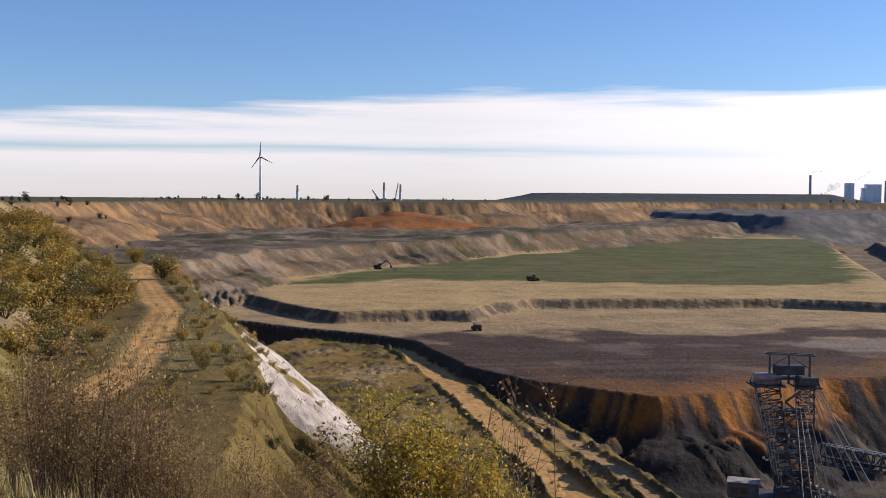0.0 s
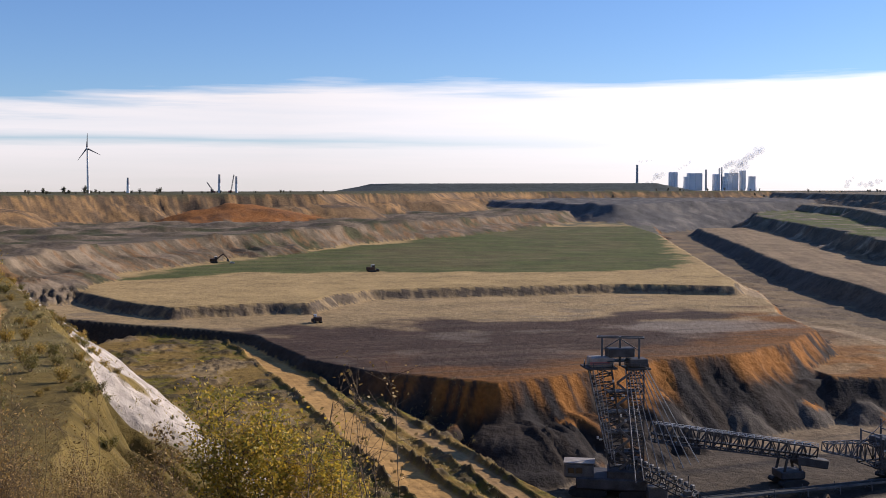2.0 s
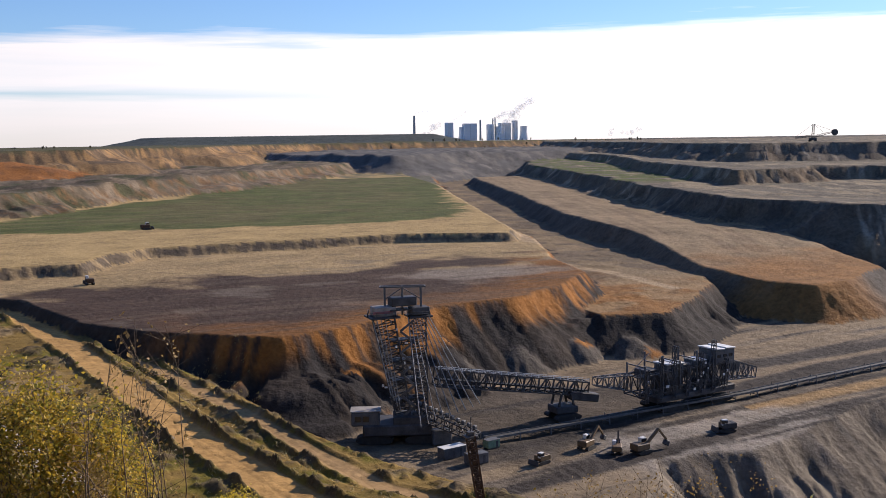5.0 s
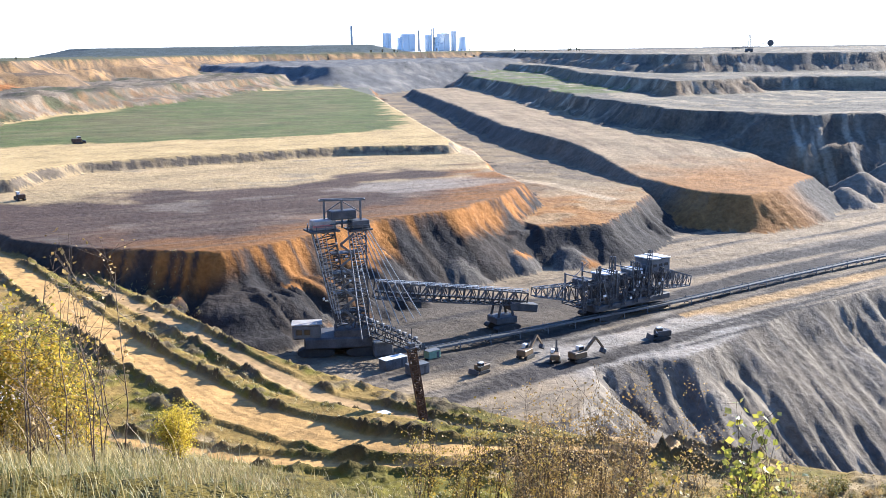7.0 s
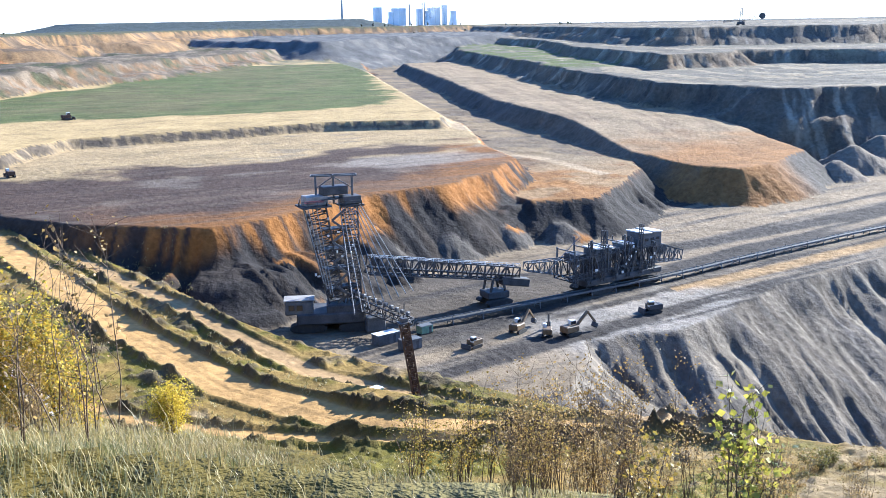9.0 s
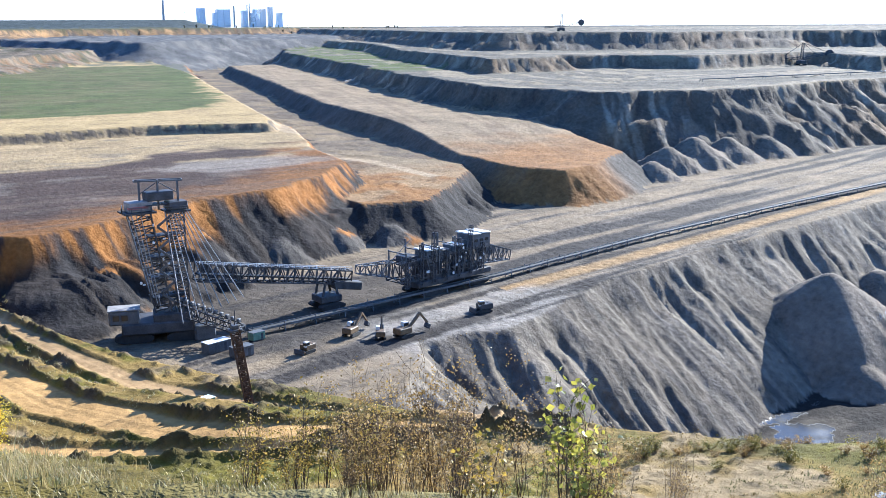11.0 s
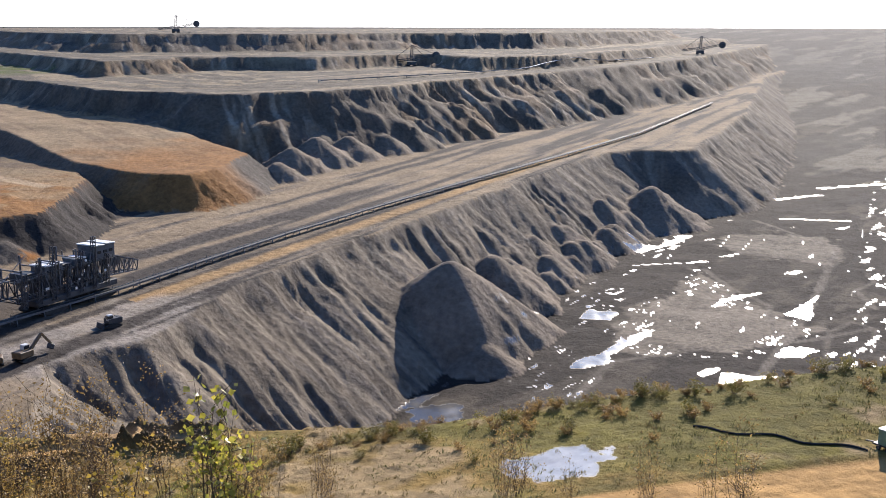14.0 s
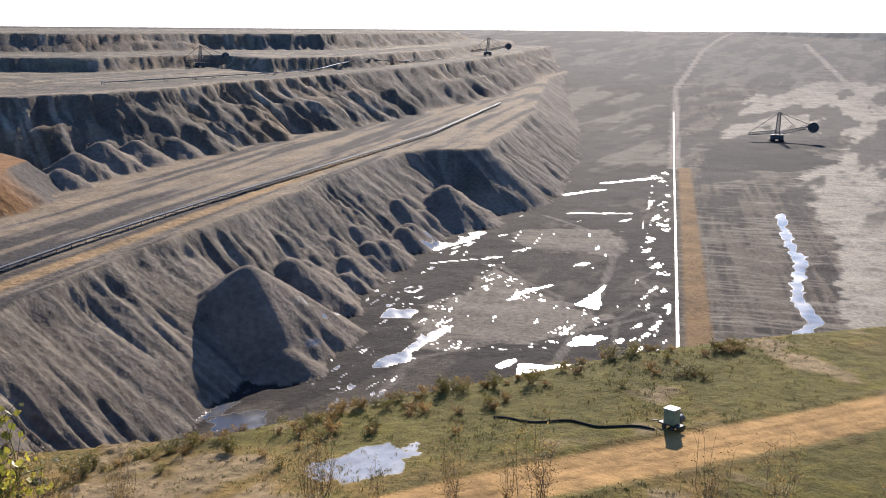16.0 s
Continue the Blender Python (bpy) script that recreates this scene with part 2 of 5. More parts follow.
# pale silt, sand and coal lying on the pit floor: outline, colour, raggedness of the edge
PATCHES = [
    ([(517, 246), (585, 245), (633, 257), (563, 197), (546, 149), (473, 167), (447, 220)], (0.27, 0.235, 0.19), 14),
    ([(752, 285), (792, 259), (792, 209), (707, 190), (695, 257)], (0.24, 0.21, 0.17), 16),
    ([(1200, 130), (1057, 103), (841, 63), (686, 46), (604, 33), (577, 17), (560, -60), (2600, -300), (2600, 250), (2377, 281), (2439, 348), (1862, 335), (1565, 280), (1579, 175), (1700, 110), (1361, 96)], (0.47, 0.42, 0.34), 14),
    ([(1435, 282), (1534, 254), (1500, 166), (1331, 94), (1221, 139), (1197, 234)], (0.03, 0.027, 0.026), 16),
]
# worn tracks on the pit floor: plan line, half width
TRACKS = [
    ([(1190, 262), (2333, 520), (3300, 660), (4400, 760)], 7.0),
    ([(2013, 76), (3677, 404)], 8.0),
    ([(2900, -20), (4376, 181)], 10.0),
    ([(450, 150), (600, 172), (760, 205), (830, 290)], 2.4),
    ([(380, 205), (430, 214), (470, 190), (520, 150), (560, 130)], 2.0),
    ([(640, 255), (600, 222), (575, 190), (520, 168)], 1.6),
    ([(470, 128), (540, 146), (566, 142), (560, 128), (520, 120)], 1.4),
    ([(600, 138), (640, 160), (668, 156), (690, 166)], 1.5),
]
# standing water: outline or line on the floor
POOLS = [[(443, 166), (456, 140), (435, 136), (422, 161)], [(559, 176), (613, 174), (554, 160)], [(486, 262), (506, 268), (512, 252), (492, 246)], [(655, 322), (690, 318), (686, 306), (660, 310)]]
RILLS = [([(928, 112), (820, 92), (728, 71), (672, 68), (618, 60), (584, 47), (531, 57)], 3.6), ([(676, 328), (697, 299)], 3.0), ([(944, 316), (999, 288)], 4.0), ([(850, 276), (872, 229)], 2.5), ([(1040, 300), (1100, 262)], 5.0), ([(620, 296), (660, 262)], 1.6)]
# the haul road, its branch and the track above the white bank: plan line, half width
ROADS = {
    "haul": ([(-36, 640), (-22, 562), (4, 453), (23, 355), (34, 288), (50, 227), (66, 197), (86, 178), (112, 160)], 5.4),
    "wide": ([(70, 100), (86, 80), (104, 60), (122, 43), (150, 20), (172, 2), (235, -50)], 5.0),
    "low": ([(14, 236), (26, 217), (41, 202), (60, 186), (79, 172), (96, 156)], 2.3),
    "service": ([(2, 499), (38, 403), (57, 322), (66, 277), (75, 243), (90, 216), (112, 186), (118, 140)], 3.0),
    "track": ([(-130, 520), (-101, 350), (-72, 262), (-60, 229), (-51, 183), (-45, 153), (-44, 110)], 3.4),
}


def terrain(X, Y):
    """Height, soil colour and wetness of the pit at the plan places."""
    D = np.hypot(X, Y)
    AZ = np.degrees(np.arctan2(X, Y))
    warp = fbm(X / 42, Y / 42, 4, 3)
    n_far = fbm(X / 60, Y / 60, 3, 7)
    fine = fbm(X / 9, Y / 9, 3, 5)
    micro = fbm(X / 2.3, Y / 2.3, 3, 6)
    z = -154 + 147 * smooth(D, 1500, 4700) + 1.2 * warp
    who = np.full(X.shape, -1, np.int16)
    deep = np.zeros(X.shape, np.float32)
    along_best = np.zeros(X.shape, np.float32)
    for i, name in enumerate(NAMES):
        pts, top, steep, gully, width = BENCHES[name]
        d, s = edge_distance(X, Y, pts)
        if name == "haul_terrace":
            low, _ = edge_distance(X, Y, SERVICE_STEP)
            top = -58 - 22 * smooth(Y, 40, 200) - 5.5 * smooth(-low + 2 * fine, 0, 3.5)
        elif name == "sand_bench":
            top = -86 + 12 * smooth(Y, 490, 760) + 0.0 * X
        size = gully * (1.1 if name == "working" else 1.9 if name in ("spoil_bench", "third_bench", "top_bench") else 0.75 if name in ("lower_field", "sand_bench", "ramp", "upper_field", "track_terrace") else 0.33)
        d = d + size * (warp + 0.6 * fine) * (0.15 if name in ("lookout", "haul_terrace") else 1)
        drop = np.maximum(d, 0) * steep
        fade = 1.0
        if name == "lookout":
            gentle = 3.5 - 2.6 * smooth(AZ, 9, 22)
            drop = np.where(d < gentle, np.maximum(d, 0) * 0.36, 0.36 * gentle + (d - gentle) * 0.74)
            fade = smooth(d, 20, 40)
        elif name in STEPPED:
            # the face comes down in two lifts with a berm between them
            first, berm, upper, lower = STEPPED[name]
            first = first * (1 + 0.5 * fbm(s / (first * 4), d / 90, 2, 201 + i))
            berm = berm * smooth(fbm(s / (berm * 3.2), s * 0, 3, 221 + i), -0.32, 0.25)
            over = np.maximum(d - first, 0)
            drop = np.minimum(np.maximum(d, 0), first) * upper + np.minimum(over, berm) * 0.13 + np.maximum(over - berm, 0) * lower
        zz = top - drop
        sel = (d > 0) & (zz > z)
        cut = np.zeros(X.shape)
        ds, ss = d[sel], s[sel]
        # ribs lean one way or the other, crowd together in places and die out in others
        lean = ss + ds * 0.9 * fbm(ss / (width * 9), ss * 0, 2, 161 + i)
        patch = 0.22 + 1.1 * smooth(fbm(ss / (width * 4.5), ds / (width * 5), 3, 181 + i), -0.22, 0.34)
        rid = 1 - 2 * np.abs(fbm(lean / width, ds / (width * 6), 3, 11 + i))
        small = 1 - 2 * np.abs(fbm(lean / (width * 0.42), ds / (width * 3), 3, 241 + i))
        ledge = vnoise(ss / (width * 5), ds / 7.0, 140 + i)
        cut[sel] = gully * ((1.15 - rid + 0.5 * ledge) * patch + 0.34 * (1 - small)) * smooth(ds, 0, 9 if gully < 7 else 24) * 1.5
        zz = zz - cut * steep * fade
        if name not in ("lookout", "haul_terrace"):
            # clods and slumps on the faces, humps on the tipped tops
            zz = zz + np.where(d > 1.5, 1.0 * fine + 0.45 * micro, 0.0) * smooth(D, 150, 250)
            if name in ("spoil_bench", "third_bench", "top_bench", "ramp"):
                zz = zz + np.where(d <= 0, 2.2 * np.maximum(n_far + 0.5 * fine, -0.05) * smooth(-d, 4, 20), 0.0)
        zz = zz + np.where(d <= 0, 0.5 * warp + 0.35 * fine * (name not in ("lower_field", "upper_field")), 0.0)
        up = zz > z
        z = np.where(up, zz, z)
        who = np.where(up, i, who)
        deep = np.where(up, d, deep)
        along_best = np.where(up, s, along_best)
    # dumped cone on the pit floor, and smaller tipped heaps along the foot of the spoil slope
    heaps = [(PILE[0], PILE[1], PILE[2], 0.68, 40)]
    rnd = random.Random(4)
    for k in range(15):
        f = k / 14
        x, y = 478 + 230 * f + rnd.uniform(-6, 6), 303 + 43 * f + rnd.uniform(-5, 5)
        heaps.append((x, y, -141 + rnd.uniform(-6, 5), 0.8, 12))
        if rnd.random() < 0.6:
            heaps.append((x + rnd.uniform(6, 18), y + rnd.uniform(14, 22), -129 + rnd.uniform(-5, 4), 0.8, 12))
    heaps.append((765, 352, -124, 0.7, 14))
    for x, y, h in ((560, 545, -88), (598, 556, -84), (640, 560, -87), (690, 562, -90), (520, 520, -93), 
                    (92, 384, -92), (108, 392, -89), (124, 400, -90), (142, 412, -91), (164, 420, -95), (196, 431, -94), (232, 442, -96), (262, 440, -97)):
        heaps.append((x, y, h, 0.7, 12))
    heap = np.zeros(X.shape, bool)
    for hx, hy, hz, st, wd in heaps:
        if wd == 40:
            # the large heap falls away along a spur
            u = np.clip((-(X - hx) * 0.53 - (Y - hy) * 0.85) / 40.0, 0, 1)
            r = np.hypot(X - hx + 21.2 * u, Y - hy + 34.0 * u)
            hz = hz + 3 - 31 * u ** 1.2
            r = np.sqrt(r * r + 20) - 1
        else:
            r = np.hypot((X - hx) * 0.92, Y - hy)
        th = np.arctan2(Y - hy, X - hx)
        zz = hz - st * np.maximum(r - 3, 0) * (1 + 0.16 * fbm(th * 4 + hx, r / 90, 3, 31)) + (0.9 * fine if wd == 40 else 2.0 * fine + 1.2 * micro) * smooth(r, 2, 14)
        up = zz > z
        heap |= up
        z = np.where(up, zz, z)
    # broad mound of red sand in front of the far rim
    mound = -22 - 0.27 * np.maximum(np.hypot((X + 62) * 0.9, Y - 1640) - 22, 0) * (1 + 0.3 * n_far) + 2 * warp
    red = mound > z
    z = np.where(red, mound, z)

    # ---- soil ----
    def c(r, g, b):
        return np.array((r, g, b), np.float32)

    col = np.empty(X.shape + (3,), np.float32)
    col[:] = c(0.10, 0.095, 0.09)

    def lay(mask, colour):
        mk = np.clip(mask, 0, 1)[..., None]
        col[:] = col * (1 - mk) + colour * mk

    def zone(name, inside=None):
        k = who == NAMES.index(name)
        return k if inside is None else k & ((deep <= 0) if inside else (deep > 0))

    n1, n2 = fbm(X / 120, Y / 120, 5, 41), fbm(X / 30, Y / 30, 4, 45)
    streak = fbm(along_best / 5.0, deep / 60, 4, 51)
    GREY, ORANGE, COAL, PALE = c(0.19, 0.16, 0.128), c(0.34, 0.165, 0.07), c(0.045, 0.042, 0.042), c(0.62, 0.56, 0.50)
    GREEN, OLIVE = c(0.115, 0.13, 0.052), c(0.17, 0.13, 0.04)
    # floor of the pit: coal seam and wet silt
    fl = who < 0
    lay(fl * 1.0, c(0.036, 0.030, 0.026))
    silt = fbm(X / 80, Y / 34, 5, 61)
    tyre = fbm((Y - 0.229 * X) / 3.2, (X + 0.229 * Y) / 140, 4, 65)
    cross = fbm((X + 0.229 * Y) / 4.0, (Y - 0.229 * X) / 90, 4, 67)
    lay(fl * smooth(silt, 0.1, 0.22) * (D < 2500) * 0.8, c(0.10, 0.085, 0.068))
    # churned ground beyond the floor belt
    beyond = smooth(0.229 * X - Y, 6, 20) * (X > 430)
    lay(fl * beyond * smooth(tyre + 0.5 * silt, -0.3, 0.25), c(0.15, 0.125, 0.098))
    lay(fl * beyond * smooth(cross + 0.4 * n2, 0.05, 0.3) * 0.8, c(0.26, 0.23, 0.185))
    lay(fl * smooth(D + 120 * n2, 1100, 1300) * smooth(fbm(X / 260, Y / 60, 4, 63), -0.02, 0.12), c(0.2, 0.18, 0.145))
    for poly, tone, ragged in PATCHES:
        d, s = edge_distance(X, Y, poly)
        body = smooth(-d + ragged * (n2 + 0.7 * fine), -2, 3)
        lay(fl * body, c(*tone))
        lay(fl * body * smooth(cross + 0.6 * tyre, 0.1, 0.35) * 0.6, c(*tone) * 0.55)
    lay(fl * smooth(X, 820, 1000) * smooth(fbm(X / 170, Y / 34, 4, 69), -0.02, 0.14) * 0.85, c(0.045, 0.04, 0.037))
    # haze put into the soil colour: the far floor pales with distance
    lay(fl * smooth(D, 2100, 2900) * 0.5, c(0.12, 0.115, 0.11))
    for line, half in TRACKS:
        d, s = edge_distance(X, Y, line, False)
        lay(fl * smooth(-d - 1.5 * fine, -half - 1, -half + 1) * (0.85 if half > 5 else 0.4), c(0.36, 0.32, 0.27))
        lay(fl * smooth(-np.abs(d - 0.45 * half), -0.8, -0.2) * 0.5, c(0.10, 0.085, 0.07))
    lay(fl * smooth(-np.abs((Y - 0.229 * X) + 22), -9, -5) * (X > 470) * (X < 1200), c(0.26, 0.165, 0.085))
    # grey working bench with tyre-worn sandy lanes along its length
    wb = zone("working")
    lane = fbm((Y - 0.22 * X) / 9, X / 160, 4, 71)
    lay(wb * 1.0, GREY)
    lay(zone("working", True) * smooth(lane, -0.16, 0.1), c(0.32, 0.25, 0.175))
    lay(zone("working", True) * smooth(-lane, 0.12, 0.22), c(0.07, 0.06, 0.053))
    lay(zone("working", True) * smooth(-np.abs(Y - 0.2 * X - 279), -7, -3) * (X > 250) * (X < 900), c(0.40, 0.27, 0.15))
    # dark blob round the excavator: coal soil plus machine shade put into the colour
    lay(zone("working", True) * smooth(-np.hypot(X - 165, (Y - 352) * 1.5) + 40 * n2, -85, -50) * 0.8, c(0.06, 0.053, 0.048))
    lay(zone("working", True) * smooth(-np.hypot((X - 235) * 0.8, (Y - 300) * 1.3) + 26 * n2, -62, -40) * smooth(lane + 0.3 * fine, -0.25, 0.0) * 0.8, c(0.36, 0.325, 0.285))
    lay(zone("working", False) * smooth(streak, -0.05, 0.35) * 0.7, c(0.35, 0.30, 0.24))
    lay(zone("working", False) * smooth(-streak, 0.1, 0.4) * 0.5, c(0.13, 0.12, 0.115))
    # dark lower field with sandy back and orange brow
    lf = zone("lower_field", True)
    lay(lf * 1.0, c(0.085, 0.058, 0.045))
    lay(lf * smooth(deep + 34 * n2, -44, -12) * smooth(X, 30, 80), c(0.25, 0.125, 0.055))
    lay(lf * smooth(-np.hypot((X - 226) * 0.6, (Y - 545) * 1.6) + 30 * n2, -40, -22) * 0.7, c(0.34, 0.29, 0.24))
    lay(lf * smooth(fbm((Y - 0.15 * X) / 5, X / 90, 4, 79), 0.05, 0.3) * 0.45, c(0.15, 0.115, 0.09))
    lay(lf * smooth(Y + 70 * n2 - 0.1 * X, 560, 600), c(0.44, 0.33, 0.20))
    lay(lf * smooth(n2 + 0.5 * fbm(X / 90, Y / 8, 3, 77), 0.25, 0.5) * 0.5, c(0.2, 0.17, 0.14))
    lay(lf * smooth(D, 1500, 1900), c(0.17, 0.16, 0.13))
    for nm in ("lower_field", "ramp"):
        s_ = zone(nm, False)
        lay(s_ * 1.0, c(0.046, 0.038, 0.033))
        lay(s_ * smooth(z + 10 * n2 + 9 * streak, -89, -81), ORANGE)
        lay(s_ * smooth(np.abs(n2 + 0.4 * fine), 0.0, 0.5) * smooth(-z, 88, 94) * 0.6, c(0.085, 0.07, 0.06))
        lay(s_ * smooth(streak + n1, 0.25, 0.55) * 0.5, ORANGE)
        lay(s_ * smooth(-streak - 0.4 * n2, 0.0, 0.25) * 0.8, COAL)
        lay(s_ * smooth(X + 30 * n2, 225, 255) * smooth(-z, 84, 90) * 0.8, c(0.05, 0.045, 0.042))
        # shade on the left end of the face, laid over the orange as colour
        lay(s_ * smooth(-X, -70, -20), c(0.075, 0.062, 0.05))
    lay(zone("ramp", True) * 1.0, c(0.21, 0.165, 0.12))
    lay(zone("ramp", True) * smooth(-(Y + 60 * n2), -620, -520), c(0.33, 0.18, 0.085))
    lay(zone("ramp", True) * smooth(n2, 0.0, 0.3) * 0.6, c(0.36, 0.27, 0.17))
    # sandy terrace and green field
    uf = zone("upper_field", True)
    lay(uf * 1.0, c(0.52, 0.385, 0.215))
    gd, _ = edge_distance(X, Y, [(-133, 816), (-30, 880), (79, 872), (226, 848), (349, 862), (560, 1480), (700, 1880), (400, 1900), (161, 1379), (10, 1150), (-75, 980)])
    lay(uf * smooth(-gd + 24 * n2 + 8 * fine, -5, 12), GREEN * 1.0)
    lay(uf * smooth(-gd, 20, 80) * smooth(n1 + 0.4 * n2, -0.25, 0.3) * 0.75, c(0.165, 0.14, 0.075))
    lay(uf * smooth(-gd, 0, 20) * smooth(fbm((Y - 0.12 * X) / 7, X / 170, 4, 83), 0.1, 0.3) * 0.5, c(0.21, 0.175, 0.10))
    lay(uf * smooth(gd - 0.4 * (1900 - Y), -20, 60) * (Y > 900) * smooth(n2, -0.2, 0.3), c(0.19, 0.175, 0.12))
    lay(zone("upper_field", False) * 1.0, c(0.16, 0.13, 0.10))
    lay(zone("upper_field", False) * smooth(streak, 0.05, 0.3), c(0.34, 0.26, 0.17))
    # left benches
    lb = zone("left_bench")
    lay(lb * 1.0, c(0.165, 0.135, 0.10))
    lay(lb * smooth(n2 + 0.5 * fine, 0.0, 0.35), c(0.30, 0.24, 0.18))
    lay(lb * smooth(-n2 + 0.5 * n1, 0.1, 0.4) * 0.8, c(0.085, 0.09, 0.05))
    lay(zone("left_bench", False) * smooth(streak, 0.0, 0.35) * 0.7, c(0.25, 0.15, 0.085))
    lr = zone("left_rim", False)
    lay(lr * 1.0, c(0.27, 0.185, 0.115))
    lay(lr * smooth(streak + n2, 0.0, 0.4), c(0.42, 0.27, 0.15))
    lay(lr * smooth(n1 - streak, 0.1, 0.4) * 0.8, c(0.13, 0.10, 0.075))
    lay(zone("left_rim", True) * 1.0, c(0.12, 0.115, 0.07))
    fb = zone("far_bench")
    lay(fb * 1.0, c(0.15, 0.145, 0.14))
    lay(fb * smooth(n2, 0.0, 0.3), c(0.24, 0.22, 0.2))
    lay(zone("far_tip") * 1.0, c(0.10, 0.115, 0.11))
    lay(zone("far_right_rim") * 1.0, c(0.16, 0.17, 0.165))
    # sand bench
    lay(zone("sand_bench", True) * 1.0, c(0.36, 0.275, 0.185))
    lay(zone("sand_bench", True) * smooth(fbm((X - 0.35 * Y) / 6, Y / 80, 4, 85), 0.0, 0.3) * 0.6, c(0.24, 0.175, 0.12))
    lay(zone("sand_bench", True) * smooth(-(Y + 40 * n2), -640, -540), c(0.34, 0.19, 0.095))
    sb = zone("sand_bench", False)
    lay(sb * 1.0, c(0.19, 0.15, 0.115))
    lay(sb * smooth(-Y + 30 * streak, -545, -500), c(0.32, 0.175, 0.085))
    lay(sb * smooth(X, 430, 480), c(0.13, 0.115, 0.10))
    # spoil benches
    for nm, base in (("spoil_bench", c(0.165, 0.138, 0.11)), ("third_bench", c(0.20, 0.165, 0.125)), ("top_bench", c(0.19, 0.16, 0.13))):
        k = zone(nm, False)
        lay(k * 1.0, base)
        lay(k * smooth(streak, 0.08, 0.35) * smooth(n1 + 0.3, 0.0, 0.5) * 0.85, c(0.50, 0.43, 0.34))
        lay(k * smooth(-streak + 0.3 * n2, 0.12, 0.4) * 0.6, c(0.075, 0.07, 0.068))
        lay(k * smooth(n1 + 0.5 * n2, 0.05, 0.4) * 0.6, c(0.25, 0.175, 0.115))
        t_ = zone(nm, True)
        lay(t_ * 1.0, c(0.19, 0.165, 0.13))
        lay(t_ * smooth(fbm(deep / 14, along_best / 200, 3, 81), 0.05, 0.3), c(0.34, 0.28, 0.2))
    lay(zone("spoil_bench", True) * smooth(Y - 0.2 * X, 900, 1000) * smooth(n2, -0.3, 0.1), GREEN * 1.1)
    lay(heap * 1.0, c(0.27, 0.225, 0.18))
    lay(red * 1.0, c(0.36, 0.17, 0.08))
    lay(red * smooth(fine + n2, 0.0, 0.4) * 0.7, c(0.22, 0.12, 0.07))
    lay(heap * (Y > 370) * (X < 300) * 1.0, c(0.13, 0.115, 0.10))
    lay(heap * (Y > 370) * (X < 300) * smooth(n2 + fine + 0.02 * (z + 95), 0.15, 0.4), ORANGE)
    # near terraces
    ht = zone("haul_terrace")
    lay(ht * 1.0, c(0.30, 0.205, 0.085))
    lay(ht * smooth(n2 + fine * 0.6 + 0.25 * smooth(X, 70, 130), -0.02, 0.3), c(0.19, 0.16, 0.045))
    lay(ht * smooth(X, 85, 115) * smooth(n2 - 0.6 * fine + 0.4 * micro, -0.3, 0.15) * 0.8, c(0.15, 0.13, 0.045))
    lay(ht * smooth(-n2 + fine * 0.9, 0.2, 0.5), c(0.36, 0.27, 0.16))
    lay(ht * smooth(Y, 150, 220) * smooth(fine + 0.8 * micro + 0.3 * n2, 0.1, 0.4) * 0.8, c(0.13, 0.10, 0.07))
    lay(zone("haul_terrace", False) * smooth(micro + fine, -0.2, 0.3), c(0.15, 0.115, 0.08))
    tt = zone("track_terrace")
    lay(tt * 1.0, c(0.20, 0.15, 0.065))
    lay(tt * smooth(n2 + fine, -0.1, 0.4) * 0.7, c(0.23, 0.19, 0.10))
    lay(zone("track_terrace", False) * smooth(micro + fine + n2, -0.3, 0.3) * 0.8, c(0.125, 0.095, 0.04))
    bank = zone("track_terrace", False) * smooth(Y + 14 * n2 + 5 * fine, 172, 190)
    lay(bank * smooth(0.35 * fine + 0.45 * n2 + 0.62 * smooth(deep, 1, 7) * smooth(-deep, -54, -42), 0.3, 0.42) * smooth(-Y, -400, -340), PALE)
    lo = zone("lookout")
    lay(lo * 1.0, OLIVE)
    lay(lo * smooth(fine + micro, 0.0, 0.5), c(0.26, 0.22, 0.11))
    lay(lo * (Y > 100) * (X < -60) * smooth(fine + n2, 0.12, 0.4), c(0.36, 0.28, 0.18))
    # roads are worn flat
    wet = np.zeros(X.shape, np.float32)
    for nm, (pts, half) in ROADS.items():
        d, s = edge_distance(X, Y, pts, False)
        d = d + 0.8 * fine
        owner = zone("track_terrace") if nm == "track" else ht
        lay(owner * smooth(-d, -half - 0.8, -half + 0.8), c(0.58, 0.37, 0.18) if nm != "service" else c(0.47, 0.32, 0.18))
        # traffic has packed the surface smooth
        wet = np.maximum(wet, owner * 0.33 * smooth(-d, -half - 0.5, -half + 1))
        rut = np.abs(np.abs(d) - 1.3)
        z = z - owner * 0.12 * smooth(-rut, -0.5, -0.1) * (d < half)
        lay(owner * (d < half) * smooth(-rut, -0.5, -0.1) * 0.35, c(0.27, 0.17, 0.085))
        ridge = owner * smooth(-np.abs(d - half - 1.6), -1.5, 0.0) * np.clip(0.8 + 0.9 * warp + 0.5 * fine + 0.15 * micro, 0, 1.4)
        z = z + (1.8 if nm in ("haul", "service", "low") else 0.2) * ridge
        # dark berm colour carries the shadow strips along the roads
        lay(ridge * (0.8 if nm in ("haul", "service", "low") else 0.2), c(0.11, 0.08, 0.045))
    # track down the side of the green field
    d, s = edge_distance(X, Y, [(620, 1700), (560, 1490), (440, 1060), (352, 780), (330, 690), (345, 600), (340, 520)], False)
    lay((d < 400) * smooth(-d - 3 * n2, -8, -3) * (z < -66), c(0.48, 0.37, 0.25))
    # rubble on the terraces and slopes
    rough = (ht | zone("haul_terrace", False)) & (Y > 60)
    on_road = np.zeros(X.shape, bool)
